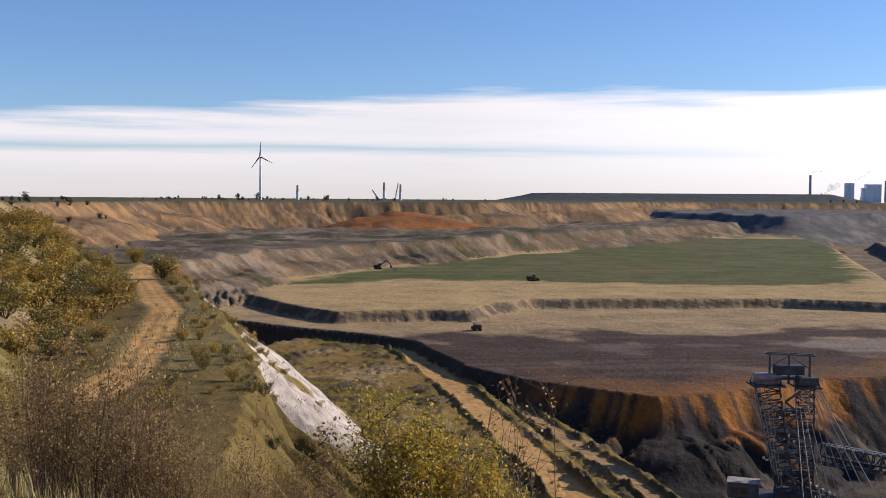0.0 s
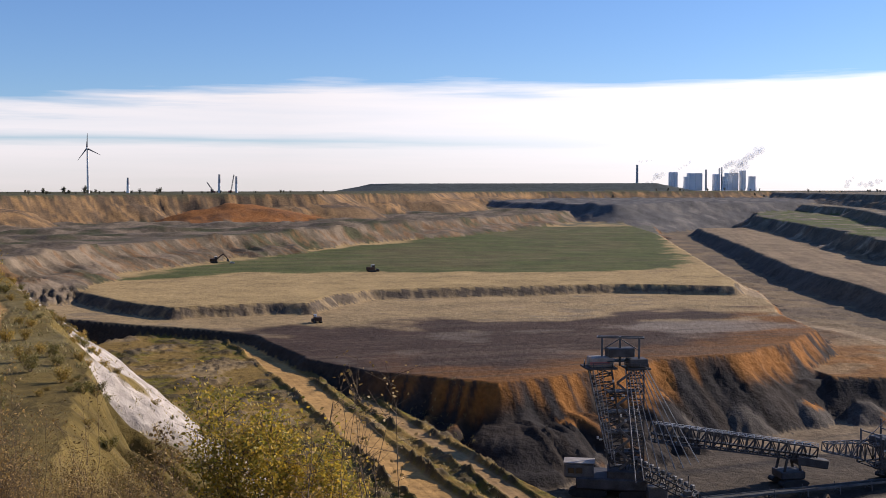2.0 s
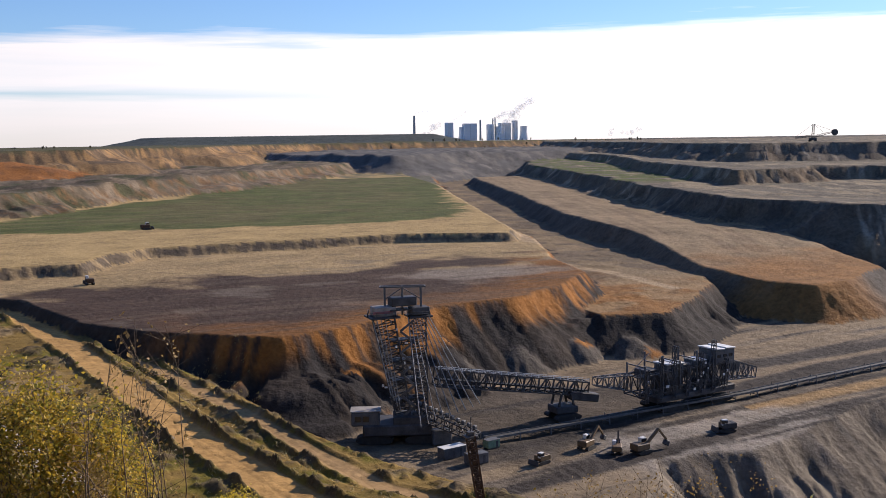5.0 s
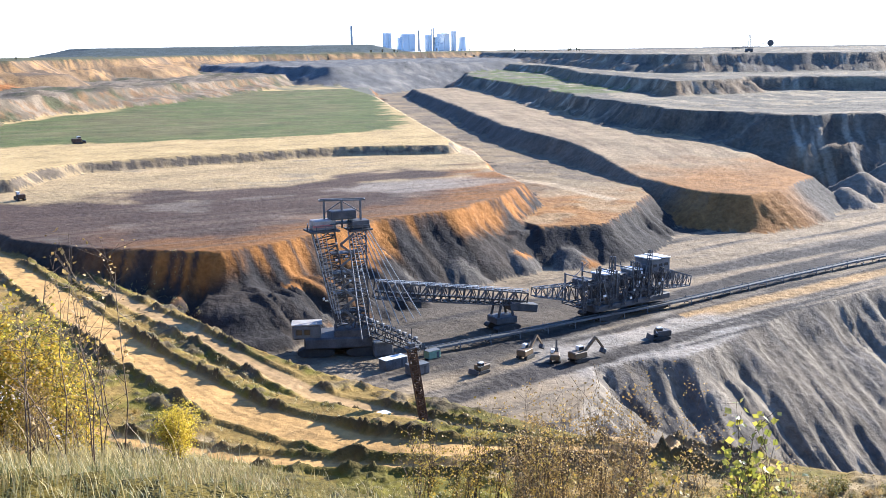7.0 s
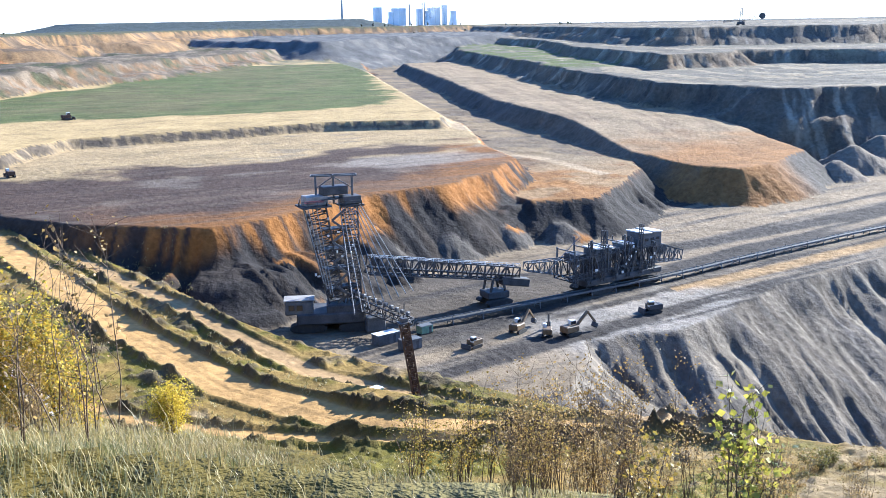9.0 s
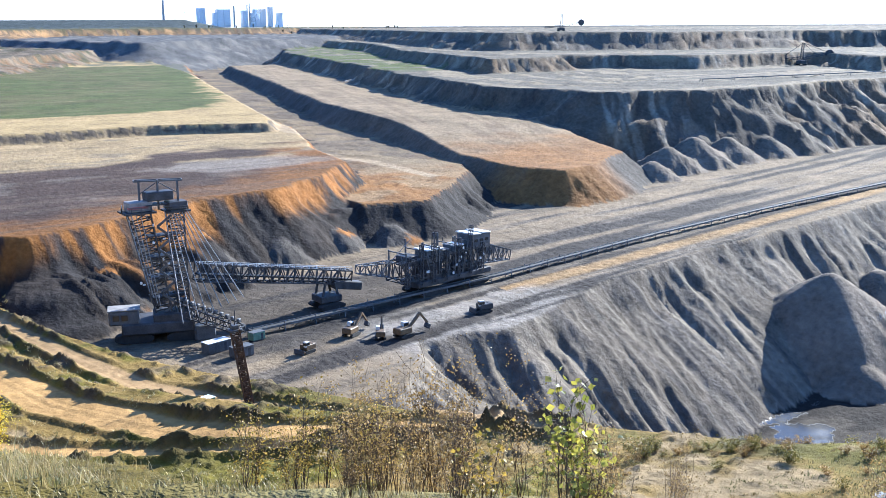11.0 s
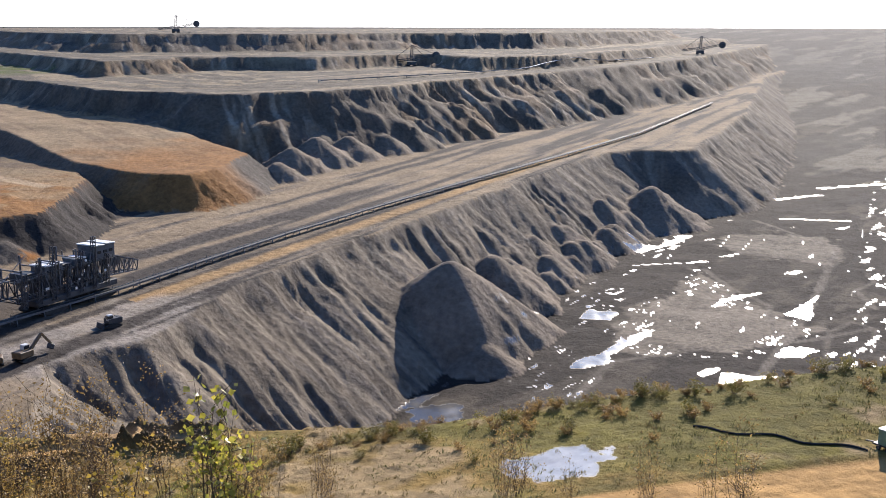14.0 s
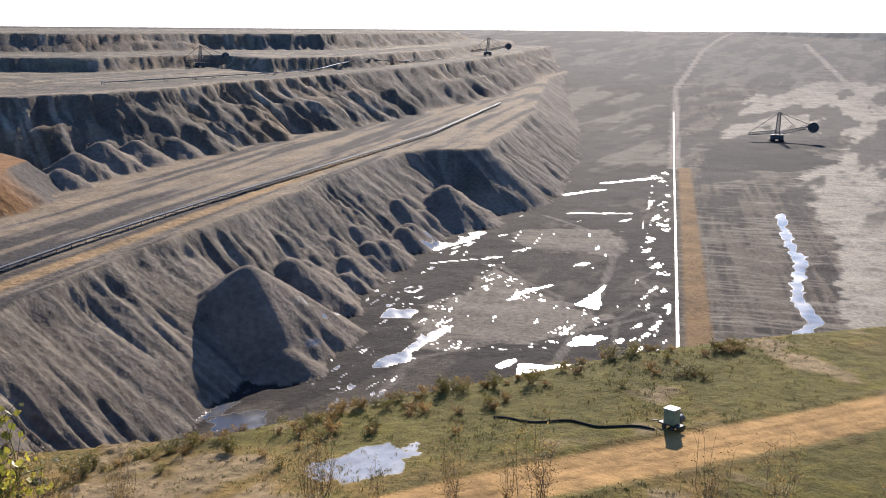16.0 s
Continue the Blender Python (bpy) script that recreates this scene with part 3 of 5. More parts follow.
    for nm in ("haul", "service", "low", "wide"):
        d, s = edge_distance(X, Y, ROADS[nm][0], False)
        on_road |= d < ROADS[nm][1] + 1
    z = z + np.where(rough & ~on_road, 1.9 * np.maximum(fine + 0.8 * micro, 0) * smooth(Y, 60, 150), 0)
    z = z + np.where(zone("left_bench", True) | zone("far_bench", True), 9 * np.maximum(fbm(X / 70, Y / 34, 4, 99), -0.05), 0)
    z = z + np.where(zone("working", True) & (D < 900), 0.5 * micro * smooth(-lane, -0.1, 0.2), 0)
    z = z + np.where(fl, 0.5 * fine, 0)
    z = z + np.where(lo, 0.10 * micro * smooth(D, 3, 8), 0)
    # standing water and wet silt in the low places of the floor
    pud = fbm(X / 46 + 0.3 * Y / 38, Y / 17, 5, 91)
    near_floor = smooth(-np.abs(D - 560), -420, -200)
    w = fl * smooth(pud, 0.44, 0.47) * near_floor * (AZ < 77)
    for poly in POOLS:
        d, s = edge_distance(X, Y, poly)
        w = np.maximum(w, fl * smooth(-d + 2.5 * fine, -0.5, 1.0))
    for line, half in RILLS:
        d, s = edge_distance(X, Y, line, False)
        w = np.maximum(w, fl * smooth(-d + 1.2 * half * fine, -half - 0.4, -half + 0.5))
    d, s = edge_distance(X, Y, [(495, 117), (1150, 268)], False)
    w = np.maximum(w, fl * smooth(-d, -15, -6) * smooth(fbm(X / 22, Y / 4, 3, 97), 0.22, 0.3))
    # water in the tyre ruts, on the pale silt and along the foot of the slope
    w = np.maximum(w, fl * near_floor * smooth(-tyre + 0.7 * n2, 0.66, 0.74) * (AZ < 77) * 0.85)
    foot = smooth(-np.abs(edge_distance(X, Y, [(390, 226), (452, 272), (500, 262), (560, 290)], False)[0]), -26, -8)
    isle = edge_distance(X, Y, PATCHES[0][0])[0]
    speck = fbm(X / 8, Y / 2.6, 4, 93)
    w = np.maximum(w, fl * smooth(speck + 0.3 * n2, 0.3, 0.38) * np.maximum(foot, smooth(-np.abs(isle + 4), -14, -4)) * 0.9)
    wet = np.maximum(wet, w)
    lay(w * 0.8, c(0.04, 0.04, 0.04))
    wd = np.hypot((X - 121) * 0.8, (Y - 69))
    w2 = ht * smooth(-wd - 5 * fine - 3 * micro, -5.4, -4.6)
    wet = np.maximum(wet, w2)
    # pale base imitates bright sky reflected in the terrace puddle
    lay(w2 * 0.9, c(0.36, 0.35, 0.33))
    grey = col.mean(-1, keepdims=True)
    col = np.clip(grey + 1.24 * (col - grey), 0.012, 0.9)
    return z, col * 0.6, wet


def mesh_grid(name, P, C, Wt, wrap):
    """A sheet of quads from an array of places, rows by columns."""
    nr, nc = P.shape[:2]
    r, q = np.meshgrid(np.arange(nr - 1), np.arange(nc if wrap else nc - 1), indexing="ij")
    q2 = (q + 1) % nc
    F = np.stack([r * nc + q, (r + 1) * nc + q, (r + 1) * nc + q2, r * nc + q2], -1).reshape(-1, 4)[:, ::-1]
    me = bpy.data.meshes.new(name)
    me.vertices.add(nr * nc)
    me.vertices.foreach_set("co", P.reshape(-1).astype(np.float32))
    me.loops.add(F.size)
    me.loops.foreach_set("vertex_index", F.reshape(-1).astype(np.int32))
    me.polygons.add(len(F))
    me.polygons.foreach_set("loop_start", (np.arange(len(F)) * 4).astype(np.int32))
    me.update(calc_edges=True)
    me.polygons.foreach_set("use_smooth", np.ones(len(F), bool))
    at = me.attributes.new("soil", "FLOAT_COLOR", "POINT")
    at.data.foreach_set("color", np.concatenate([C.reshape(-1, 3), np.ones((nr * nc, 1))], 1).reshape(-1).astype(np.float32))
    wa = me.attributes.new("wet", "FLOAT", "POINT")
    wa.data.foreach_set("value", Wt.reshape(-1).astype(np.float32))
    return me


RAD = np.concatenate([[0.01, 0.3], np.geomspace(0.6, 80, 150, endpoint=False), np.geomspace(80, 1300, 600, endpoint=False), np.geomspace(1300, 4860, 170)])
ANG = np.radians(np.concatenate([np.arange(-30, 95, 0.13), np.arange(96, 329, 3.0)]))
RR, AA = np.meshgrid(RAD, ANG, indexing="ij")
GX, GY = (RR * np.sin(AA)).astype(np.float32), (RR * np.cos(AA)).astype(np.float32)
GZ, GC, GW = terrain(GX, GY)
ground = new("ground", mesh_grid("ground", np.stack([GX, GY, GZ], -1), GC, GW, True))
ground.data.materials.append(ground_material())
tagged(ground, "terraced open-pit mine with sandy benches and grey spoil slopes", "ground", kind="structure")


def height(x, y):
    return float(terrain(np.array([[x]], np.float64), np.array([[y]], np.float64))[0][0, 0])


def heights(x, y):
    return terrain(np.asarray(x, np.float64)[None], np.asarray(y, np.float64)[None])[0][0]


# ---- things ----
def part(name, bm, material, parent=None, label="", smooth_faces=False):
    """Links a bmesh as one mesh object under a thing or a part."""
    me = bpy.data.meshes.new(name)
    bm.to_mesh(me)
    bm.free()
    me.materials.append(material)
    if smooth_faces:
        me.polygons.foreach_set("use_smooth", np.ones(len(me.polygons), bool))
    ob = new(name, me)
    if parent is not None:
        ob.parent = parent
    if label:
        tagged(ob, label)
    return ob


def soup(name, verts, faces, material, parent=None, label=""):
    me = bpy.data.meshes.new(name)
    me.from_pydata(verts, [], faces)
    me.materials.append(material)
    ob = new(name, me)
    if parent is not None:
        ob.parent = parent
    if label:
        tagged(ob, label)
    return ob


def thing(name, place, turn=0.0, label="", category="", group="", kind=""):
    ob = new(name)
    ob.matrix_world = pose(*place, 0, 0, turn)
    return tagged(ob, label, category, group, kind)


def box(bm, c, s, rot=None, bevel=0.0):
    m = Matrix.Translation(c)
    if rot is not None:
        m = m @ rot
    vs = bmesh.ops.create_cube(bm, size=1, matrix=m @ Matrix.Diagonal((*s, 1)))["verts"]
    if bevel:
        es = list({e for v in vs for e in v.link_edges})
        bmesh.ops.bevel(bm, geom=es, offset=bevel, segments=1, affect="EDGES")
    return vs


def bar(bm, a, b, w, h=None):
    """A square bar from a to b."""
    a, b = Vector(a), Vector(b)
    d = b - a
    q = d.to_track_quat("Z", "Y").to_matrix().to_4x4()
    bmesh.ops.create_cube(bm, size=1, matrix=Matrix.Translation((a + b) / 2) @ q @ Matrix.Diagonal((w, h or w, d.length, 1)))


def rod(bm, a, b, r1, r2=None, seg=8):
    a, b = Vector(a), Vector(b)
    d = b - a
    q = d.to_track_quat("Z", "Y").to_matrix().to_4x4()
    bmesh.ops.create_cone(bm, cap_ends=True, segments=seg, radius1=r1, radius2=r1 if r2 is None else r2, depth=d.length,
                          matrix=Matrix.Translation((a + b) / 2) @ q)


def truss(bm, a, b, w0, h0, w1, h1, n, t, up=(0, 0, 1)):
    """A lattice girder from a to b with four chords, posts and diagonals, tapering from w0 x h0 to w1 x h1."""
    a, b = Vector(a), Vector(b)
    d = (b - a).normalized()
    side = d.cross(Vector(up)).normalized()
    top = side.cross(d).normalized()
    rings = []
    for i in range(n + 1):
        f = i / n
        c, w, h = a.lerp(b, f), w0 + (w1 - w0) * f, h0 + (h1 - h0) * f
        rings.append([c + side * (sx * w / 2) + top * (sz * h / 2) for sx, sz in ((-1, -1), (1, -1), (1, 1), (-1, 1))])
    for i in range(n + 1):
        for k in range(4):
            bar(bm, rings[i][k], rings[i][(k + 1) % 4], t * 0.75)
            if i < n:
                bar(bm, rings[i][k], rings[i + 1][k], t)
                bar(bm, rings[i][k], rings[i + 1][(k + 1) % 4] if i % 2 else rings[i + 1][(k - 1) % 4], t * 0.65)


def railing(bm, pts, h=1.1, t=0.12, step=2.5):
    for a, b in zip(pts[:-1], pts[1:]):
        a, b = Vector(a), Vector(b)
        n = max(1, int((b - a).length / step))
        for z in (0.55 * h, h):
            bar(bm, a + Vector((0, 0, z)), b + Vector((0, 0, z)), t * 0.7)
        for i in range(n + 1):
            p = a.lerp(b, i / n)
            bar(bm, p, p + Vector((0, 0, h)), t)


STEEL = noisy("weathered_dark_steel", (0.02, 0.021, 0.024), (0.085, 0.085, 0.09), 0.25, 0.65, 0.2)
GREYSTEEL = noisy("grey_painted_steel", (0.045, 0.047, 0.052), (0.14, 0.145, 0.15), 0.3, 0.6, 0.1)
RUST = noisy("rusty_steel", (0.03, 0.018, 0.012), (0.10, 0.06, 0.04), 0.4, 0.85, 0.1)
WHITE = noisy("dusty_white_sheet", (0.45, 0.45, 0.44), (0.78, 0.78, 0.76), 0.3, 0.5)
REDWHITE = noisy("faded_red_paint", (0.25, 0.07, 0.07), (0.45, 0.16, 0.15), 0.4, 0.6)
CABLE = noisy("steel_rope", (0.16, 0.165, 0.17), (0.30, 0.30, 0.31), 0.8, 0.4, 0.6)
RUBBER = noisy("black_rubber", (0.012, 0.012, 0.012), (0.035, 0.034, 0.033), 0.8, 0.8)
GLASS = noisy("dark_window", (0.01, 0.012, 0.015), (0.03, 0.035, 0.04), 0.5, 0.12)
YELLOW = noisy("worn_yellow_paint", (0.07, 0.045, 0.025), (0.19, 0.115, 0.05), 0.8, 0.55)
GREENP = noisy("faded_green_paint", (0.10, 0.17, 0.11), (0.22, 0.33, 0.22), 0.8, 0.6)
DUSTY = noisy("dusty_sheet", (0.16, 0.14, 0.12), (0.36, 0.33, 0.3), 0.4, 0.7)
# next two tones are lightened to stand in for haze over the power station
HAZED_CONCRETE = noisy("haze_paled_concrete", (0.66, 0.66, 0.67), (0.8, 0.8, 0.8), 0.02, 0.9)
HAZED_BRICK = noisy("haze_paled_chimney", (0.3, 0.3, 0.3), (0.42, 0.41, 0.41), 0.03, 0.9)


def crawler(parent, c, size, turn):
    rot = Matrix.Rotation(radians(turn), 4, "Z")
    bm = bmesh.new()
    l, w, h = size
    pr = []
    for i in range(16):
        a = 2 * math.pi * i / 16
        x = math.copysign(max(abs(math.cos(a)) ** 0.6, 0), math.cos(a)) * l / 2
        pr.append((x, math.sin(a) * h / 2 + h / 2))
    lo = [bm.verts.new(rot @ Vector((x, -w / 2, z)) + Vector(c)) for x, z in pr]
    hi = [bm.verts.new(rot @ Vector((x, w / 2, z)) + Vector(c)) for x, z in pr]
    bm.faces.new(lo)
    bm.faces.new(hi[::-1])
    for i in range(16):
        bm.faces.new((lo[i], hi[i], hi[(i + 1) % 16], lo[(i + 1) % 16]))
    bmesh.ops.recalc_face_normals(bm, faces=bm.faces)
    part("crawler", bm, RUBBER, parent)


# -- the tall machine at the working face --
def tower_machine():
    X, Y, Z = 113.0, 345.0, -105.0
    m = thing("bucket_chain_excavator", (X, Y, Z), 0, "tall dark steel lattice excavator with cable stays on the grey bench", "excavator")
    # local axes: r across the line of sight, f away from the look-out
    f = Vector((X, Y, 0)).normalized()
    r = Vector((f.y, -f.x, 0))

    def L(a, b, c):
        return r * a + f * b + Vector((0, 0, c))

    for c, turn in ((L(-9, -4, 0), -20), (L(0, 5, 0), -20), (L(8, -5, 0), -20)):
        crawler(m, c, (13, 4.2, 3.2), turn)
    bm = bmesh.new()
    box(bm, L(-1, 0, 5.2), (24, 15, 4.0), Matrix.Rotation(radians(-18), 4, "Z"), 0.5)
    box(bm, L(4, -2, 8.4), (13, 10, 2.8), Matrix.Rotation(radians(-18), 4, "Z"), 0.3)
    part("undercarriage", bm, STEEL, m)
    bm = bmesh.new()
    box(bm, L(-12, -3, 9.2), (10, 7, 5.0), Matrix.Rotation(radians(-18), 4, "Z"), 0.5)
    eh = part("engine_house", bm, GREYSTEEL, m)
    for k in (-2.6, 0.2):
        bm = bmesh.new()
        box(bm, L(-12 + k, -6.8, 9.4), (2.0, 0.3, 1.8), Matrix.Rotation(radians(-18), 4, "Z"))
        part("window", bm, GLASS, eh)
    bm = bmesh.new()
    box(bm, L(-12, -3, 11.9), (10.6, 7.6, 0.35), Matrix.Rotation(radians(-18), 4, "Z"), 0.1)
    part("roof", bm, DUSTY, eh, "dusty brown sheet roof")
    # two masts lean towards the face
    bm = bmesh.new()
    truss(bm, L(1.5, -1, 8), L(-5.2, -1, 44), 5.0, 6, 7.6, 5, 13, 0.5, f)
    part("mast", bm, STEEL, m)
    bm = bmesh.new()
    truss(bm, L(8, 1, 8), L(6.6, 1, 43.5), 3.6, 5, 6.0, 5, 13, 0.48, f)
    part("mast", bm, STEEL, m)
    bm = bmesh.new()
    for z in (14, 21, 28, 35):
        truss(bm, L(-2, 0, z), L(7, 0, z + 0.5), 4, 1.6, 4, 1.6, 3, 0.4)
        box(bm, L(2.4, 0, z + 1.0), (11, 5.5, 0.3))
    part("cross_frame", bm, STEEL, m)
    # platforms and cabins at the head
    bm = bmesh.new()
    box(bm, L(-5.6, -1, 44.2), (10.5, 9, 0.6))
    box(bm, L(7, 1, 44.0), (8, 8, 0.6))
    box(bm, L(1, 0, 46.5), (9, 5, 0.4))
    pf = part("platform", bm, STEEL, m)
    bm = bmesh.new()
    c0 = [L(-10.5, -5, 44.5), L(-1, -5, 44.5), L(-1, 3.5, 44.5), L(-10.5, 3.5, 44.5), L(-10.5, -5, 44.5)]
    railing(bm, c0, 1.6, 0.22)
    railing(bm, [L(3.2, -3, 44.3), L(11, -3, 44.3), L(11, 5, 44.3), L(3.2, 5, 44.3)], 1.6, 0.22)
    part("railing", bm, GREYSTEEL, pf)
    bm = bmesh.new()
    box(bm, L(-5.2, -1, 46.2), (8, 5.6, 3.3), None, 0.25)
    cb = part("cabin", bm, DUSTY, m, "dusty pale cabin with red bands")
    bm = bmesh.new()
    box(bm, L(-5.2, -3.95, 46.0), (7.0, 0.25, 0.8))
    part("band", bm, REDWHITE, cb)
    bm = bmesh.new()
    box(bm, L(-6.2, -3.98, 47.0), (3.4, 0.22, 0.9))
    part("window", bm, GLASS, cb)
    bm = bmesh.new()
    box(bm, L(1.5, 0.5, 49.3), (9.2, 5, 3.0), None, 0.25)
    part("winch_house", bm, STEEL, m)
    bm = bmesh.new()
    box(bm, L(7.2, 0.5, 45.9), (6.5, 5, 2.8), None, 0.2)
    part("winch_house", bm, STEEL, m)
    bars = [(L(a, b, 44.5), L(a, b, 54.2), 0.55, "gantry_post") for a in (-4.6, 1.5, 8.0) for b in (0, 3)]
    bars += [(L(-6.2, b, 54.3), L(9.5, b, 54.3), 0.5, "gantry_beam") for b in (0, 3)]
    bars += [(L(a, 0, 54.3), L(a, 3, 54.3), 0.4, "gantry_beam") for a in (-6.2, 1.5, 9.5)]
    bars += [(L(-4.6, 0, 50), L(1.5, 0, 54), 0.3, "gantry_brace"), (L(8, 0, 50), L(1.5, 0, 54), 0.3, "gantry_brace")]
    for a, b, w, nm in bars:
        bm = bmesh.new()
        bar(bm, a, b, w)
        part(nm, bm, GREYSTEEL, m)
    # ladders with stairs up the masts
    for k in range(9):
        z0 = 9 + 3.8 * k
        s_ = -1 if k % 2 else 1
        bm = bmesh.new()
        bar(bm, L(3 - 2.4 * s_, -4.2, z0), L(3 + 2.4 * s_, -4.2, z0 + 3.8), 0.35, 0.8)
        part("stair_flight", bm, GREYSTEEL, m)
    # lamps and bright fittings
    rnd = random.Random(8)
    for k in range(16):
        a, z = rnd.uniform(-6, 9), rnd.uniform(12, 44)
        bm = bmesh.new()
        box(bm, L(a, -4.6, z), (rnd.uniform(0.5, 1.1), 0.4, rnd.uniform(0.4, 1.0)), None, 0.08)
        part("junction_box", bm, WHITE if k % 3 else GREYSTEEL, m)
    # stays run down to the chain ladder and the counter frame
    for k in range(9):
        bm = bmesh.new()
        rod(bm, L(3.4 + 0.9 * k, -2, 44), L(7 + 2.6 * k, -14 + k, 8 + 0.7 * k), 0.17, None, 5)
        part("stay_rope", bm, CABLE, m)
    for k in range(4):
        bm = bmesh.new()
        rod(bm, L(-9 + 1.5 * k, -4.2, 44), L(-3 + 1.1 * k, -8, 18 - 2 * k), 0.16, None, 5)
        part("stay_rope", bm, CABLE, m)
    # bucket ladder reaching down towards the bench edge
    bm = bmesh.new()
    truss(bm, L(6, -3, 11), L(26, -17, 5), 4, 4.5, 3, 2.6, 8, 0.45)
    lad = part("bucket_ladder", bm, STEEL, m)
    for k in range(11):
        p = L(6, -3, 11).lerp(L(26, -17, 5), (k + 0.5) / 11) + Vector((0, 0, 3.0))
        bm = bmesh.new()
        box(bm, p, (1.5, 1.3, 1.3), Matrix.Rotation(0.5, 4, "Z"), 0.25)
        part("bucket", bm, GREYSTEEL, lad)
    bm = bmesh.new()
    box(bm, L(14, -6, 2.6), (7, 4, 5.2), None, 0.3)
    part("ballast_box", bm, GREYSTEEL, m)
    # bridge carrying the belt to the support carriage
    A, B = Vector((127 - X, 346 - Y, 21)), Vector((188 - X, 348 - Y, 10.5))
    bm = bmesh.new()
    truss(bm, A, B, 5, 6.2, 5, 5.0, 20, 0.5)
    br = part("belt_bridge", bm, STEEL, m)
    bm = bmesh.new()
    off = Vector((0, -3.1, 3.1))
    railing(bm, [A + off, B + off], 1.2, 0.22, 3)
    part("walkway_rail", bm, WHITE, br)
    bm = bmesh.new()
    bar(bm, A + Vector((0, 0, -0.8)), B + Vector((0, 0, -0.8)), 3.6, 0.5)
    part("belt", bm, RUBBER, br)
    C = Vector((178 - X, 347 - Y, 0))
    for dy in (-4, 4):
        crawler(m, C + Vector((0, dy, 0)), (11, 3, 2.6), 8)
    bm = bmesh.new()
    box(bm, C + Vector((0, 0, 4)), (9, 8, 2.6), None, 0.3)
    for dx in (-3.4, 3.4):
        for dy in (-3, 3):
            bar(bm, C + Vector((dx, dy, 4)), C + Vector((dx * 0.6, dy, 10)), 0.7)
    box(bm, C + Vector((8, -1, 8)), (12, 4, 3.2), Matrix.Rotation(radians(10), 4, "Y"), 0.3)
    part("support_carriage", bm, STEEL, m)
    return m


tower_machine()


# -- belt loading machine --
def transfer_machine():
    X, Y, Z = 236.0, 348.0, -105.0
    m = thing("belt_transfer_machine", (X, Y, Z), math.degrees(math.atan2(0.2, 1)), "dark steel transfer machine with white-roofed houses beside the belt", "mining machine")
    for x in (-16, 10):
        for y in (-5, 5):
            crawler(m, Vector((x, y, 0)), (12, 3.2, 3), 0)
    bm = bmesh.new()
    box(bm, (-3, 0, 5), (42, 11, 2.4), None, 0.3)
    box(bm, (-14, 0, 9), (9, 9, 7), None, 0.3)
    box(bm, (6, 0, 7.5), (8, 8, 4), None, 0.3)
    part("chassis", bm, STEEL, m)
    bm = bmesh.new()
    truss(bm, (-32, 0, 11), (14, 0, 11.5), 9, 7.5, 9, 7.5, 13, 0.45)
    part("main_girder", bm, STEEL, m)
    bm = bmesh.new()
    truss(bm, (14, 0, 12), (34, 0, 8), 7, 9, 4, 4, 7, 0.38)
    part("tail_boom", bm, GREYSTEEL, m)
    bm = bmesh.new()
    truss(bm, (-32, 2, 12), (-47, 4, 14), 5, 6, 3, 3, 6, 0.35)
    part("loading_boom", bm, GREYSTEEL, m)
    for c, s in (((-14, -1, 15.2), (9, 7, 5.0)), ((13, 0, 17.5), (11, 9, 6.0)), ((0, -1, 15.8), (6, 6, 3.2))):
        bm = bmesh.new()
        box(bm, c, s, None, 0.2)
        hs = part("switch_house", bm, GREYSTEEL, m)
        bm = bmesh.new()
        n = 2 if s[0] > 8 else 1
        for k in range(n):
            x = c[0] + (k - (n - 1) / 2) * s[0] / n * 1.06
            box(bm, (x, c[1], c[2] + s[2] / 2 + 0.3), (s[0] / n, s[1] + 0.8, 0.5), Matrix.Rotation(radians(4), 4, "Y"), 0.1)
        part("roof", bm, WHITE, hs, "white sheet roof")
        for k in range(3):
            bm = bmesh.new()
            box(bm, (c[0] + (k - 1) * s[0] / 3.4, c[1] - s[1] / 2 - 0.06, c[2] + 0.5), (s[0] / 6, 0.2, 1.1))
            part("window", bm, GLASS, hs)
    rnd = random.Random(3)
    for k in range(26):
        x, y = rnd.uniform(-30, 16), rnd.choice((-5, 5, -3.5))
        bm = bmesh.new()
        bar(bm, (x, y, 6), (x + rnd.uniform(-5, 5), y, rnd.uniform(12, 20)), 0.36)
        part("brace", bm, GREYSTEEL, m)
    for k in range(5):
        x = -30 + 9 * k
        bm = bmesh.new()
        bar(bm, (x, -5, 8), (x, -5, 19 + 3 * (k % 2)), 0.5)
        bar(bm, (x, 5, 8), (x, 5, 19 + 3 * (k % 2)), 0.5)
        bar(bm, (x, -5, 18.5), (x, 5, 18.5), 0.4)
        part("portal_frame", bm, GREYSTEEL, m)
    for c, s in (((-24, 1, 14.5), (6, 7, 4)), ((-7, 0, 14.5), (5, 8, 5)), ((6, 2, 14.0), (5, 6, 5)), ((20, 0, 12.5), (6, 6, 3.5))):
        bm = bmesh.new()
        box(bm, c, s, None, 0.25)
        part("drive_house", bm, STEEL, m)
    for k in range(7):
        x = -30 + 7 * k
        bm = bmesh.new()
        truss(bm, (x, -5.2, 5), (x + 1.2, -5.2, 17 + 4 * (k % 3)), 1.6, 1.6, 1.2, 1.2, 6, 0.24, (0, 1, 0))
        part("lattice_post", bm, STEEL, m)
    for k in range(4):
        bm = bmesh.new()
        rod(bm, (-28 + 14 * k, -5, 24 - 2 * k), (-40 + 20 * k, 0, 11), 0.14, None, 5)
        part("stay_rope", bm, CABLE, m)
    bm = bmesh.new()
    for z in (8.6, 15.0):
        railing(bm, [(-34, -5.6, z), (16, -5.6, z)], 1.2, 0.18, 2.5)
    part("railing", bm, GREYSTEEL, m)
    for k in range(10):
        bm = bmesh.new()
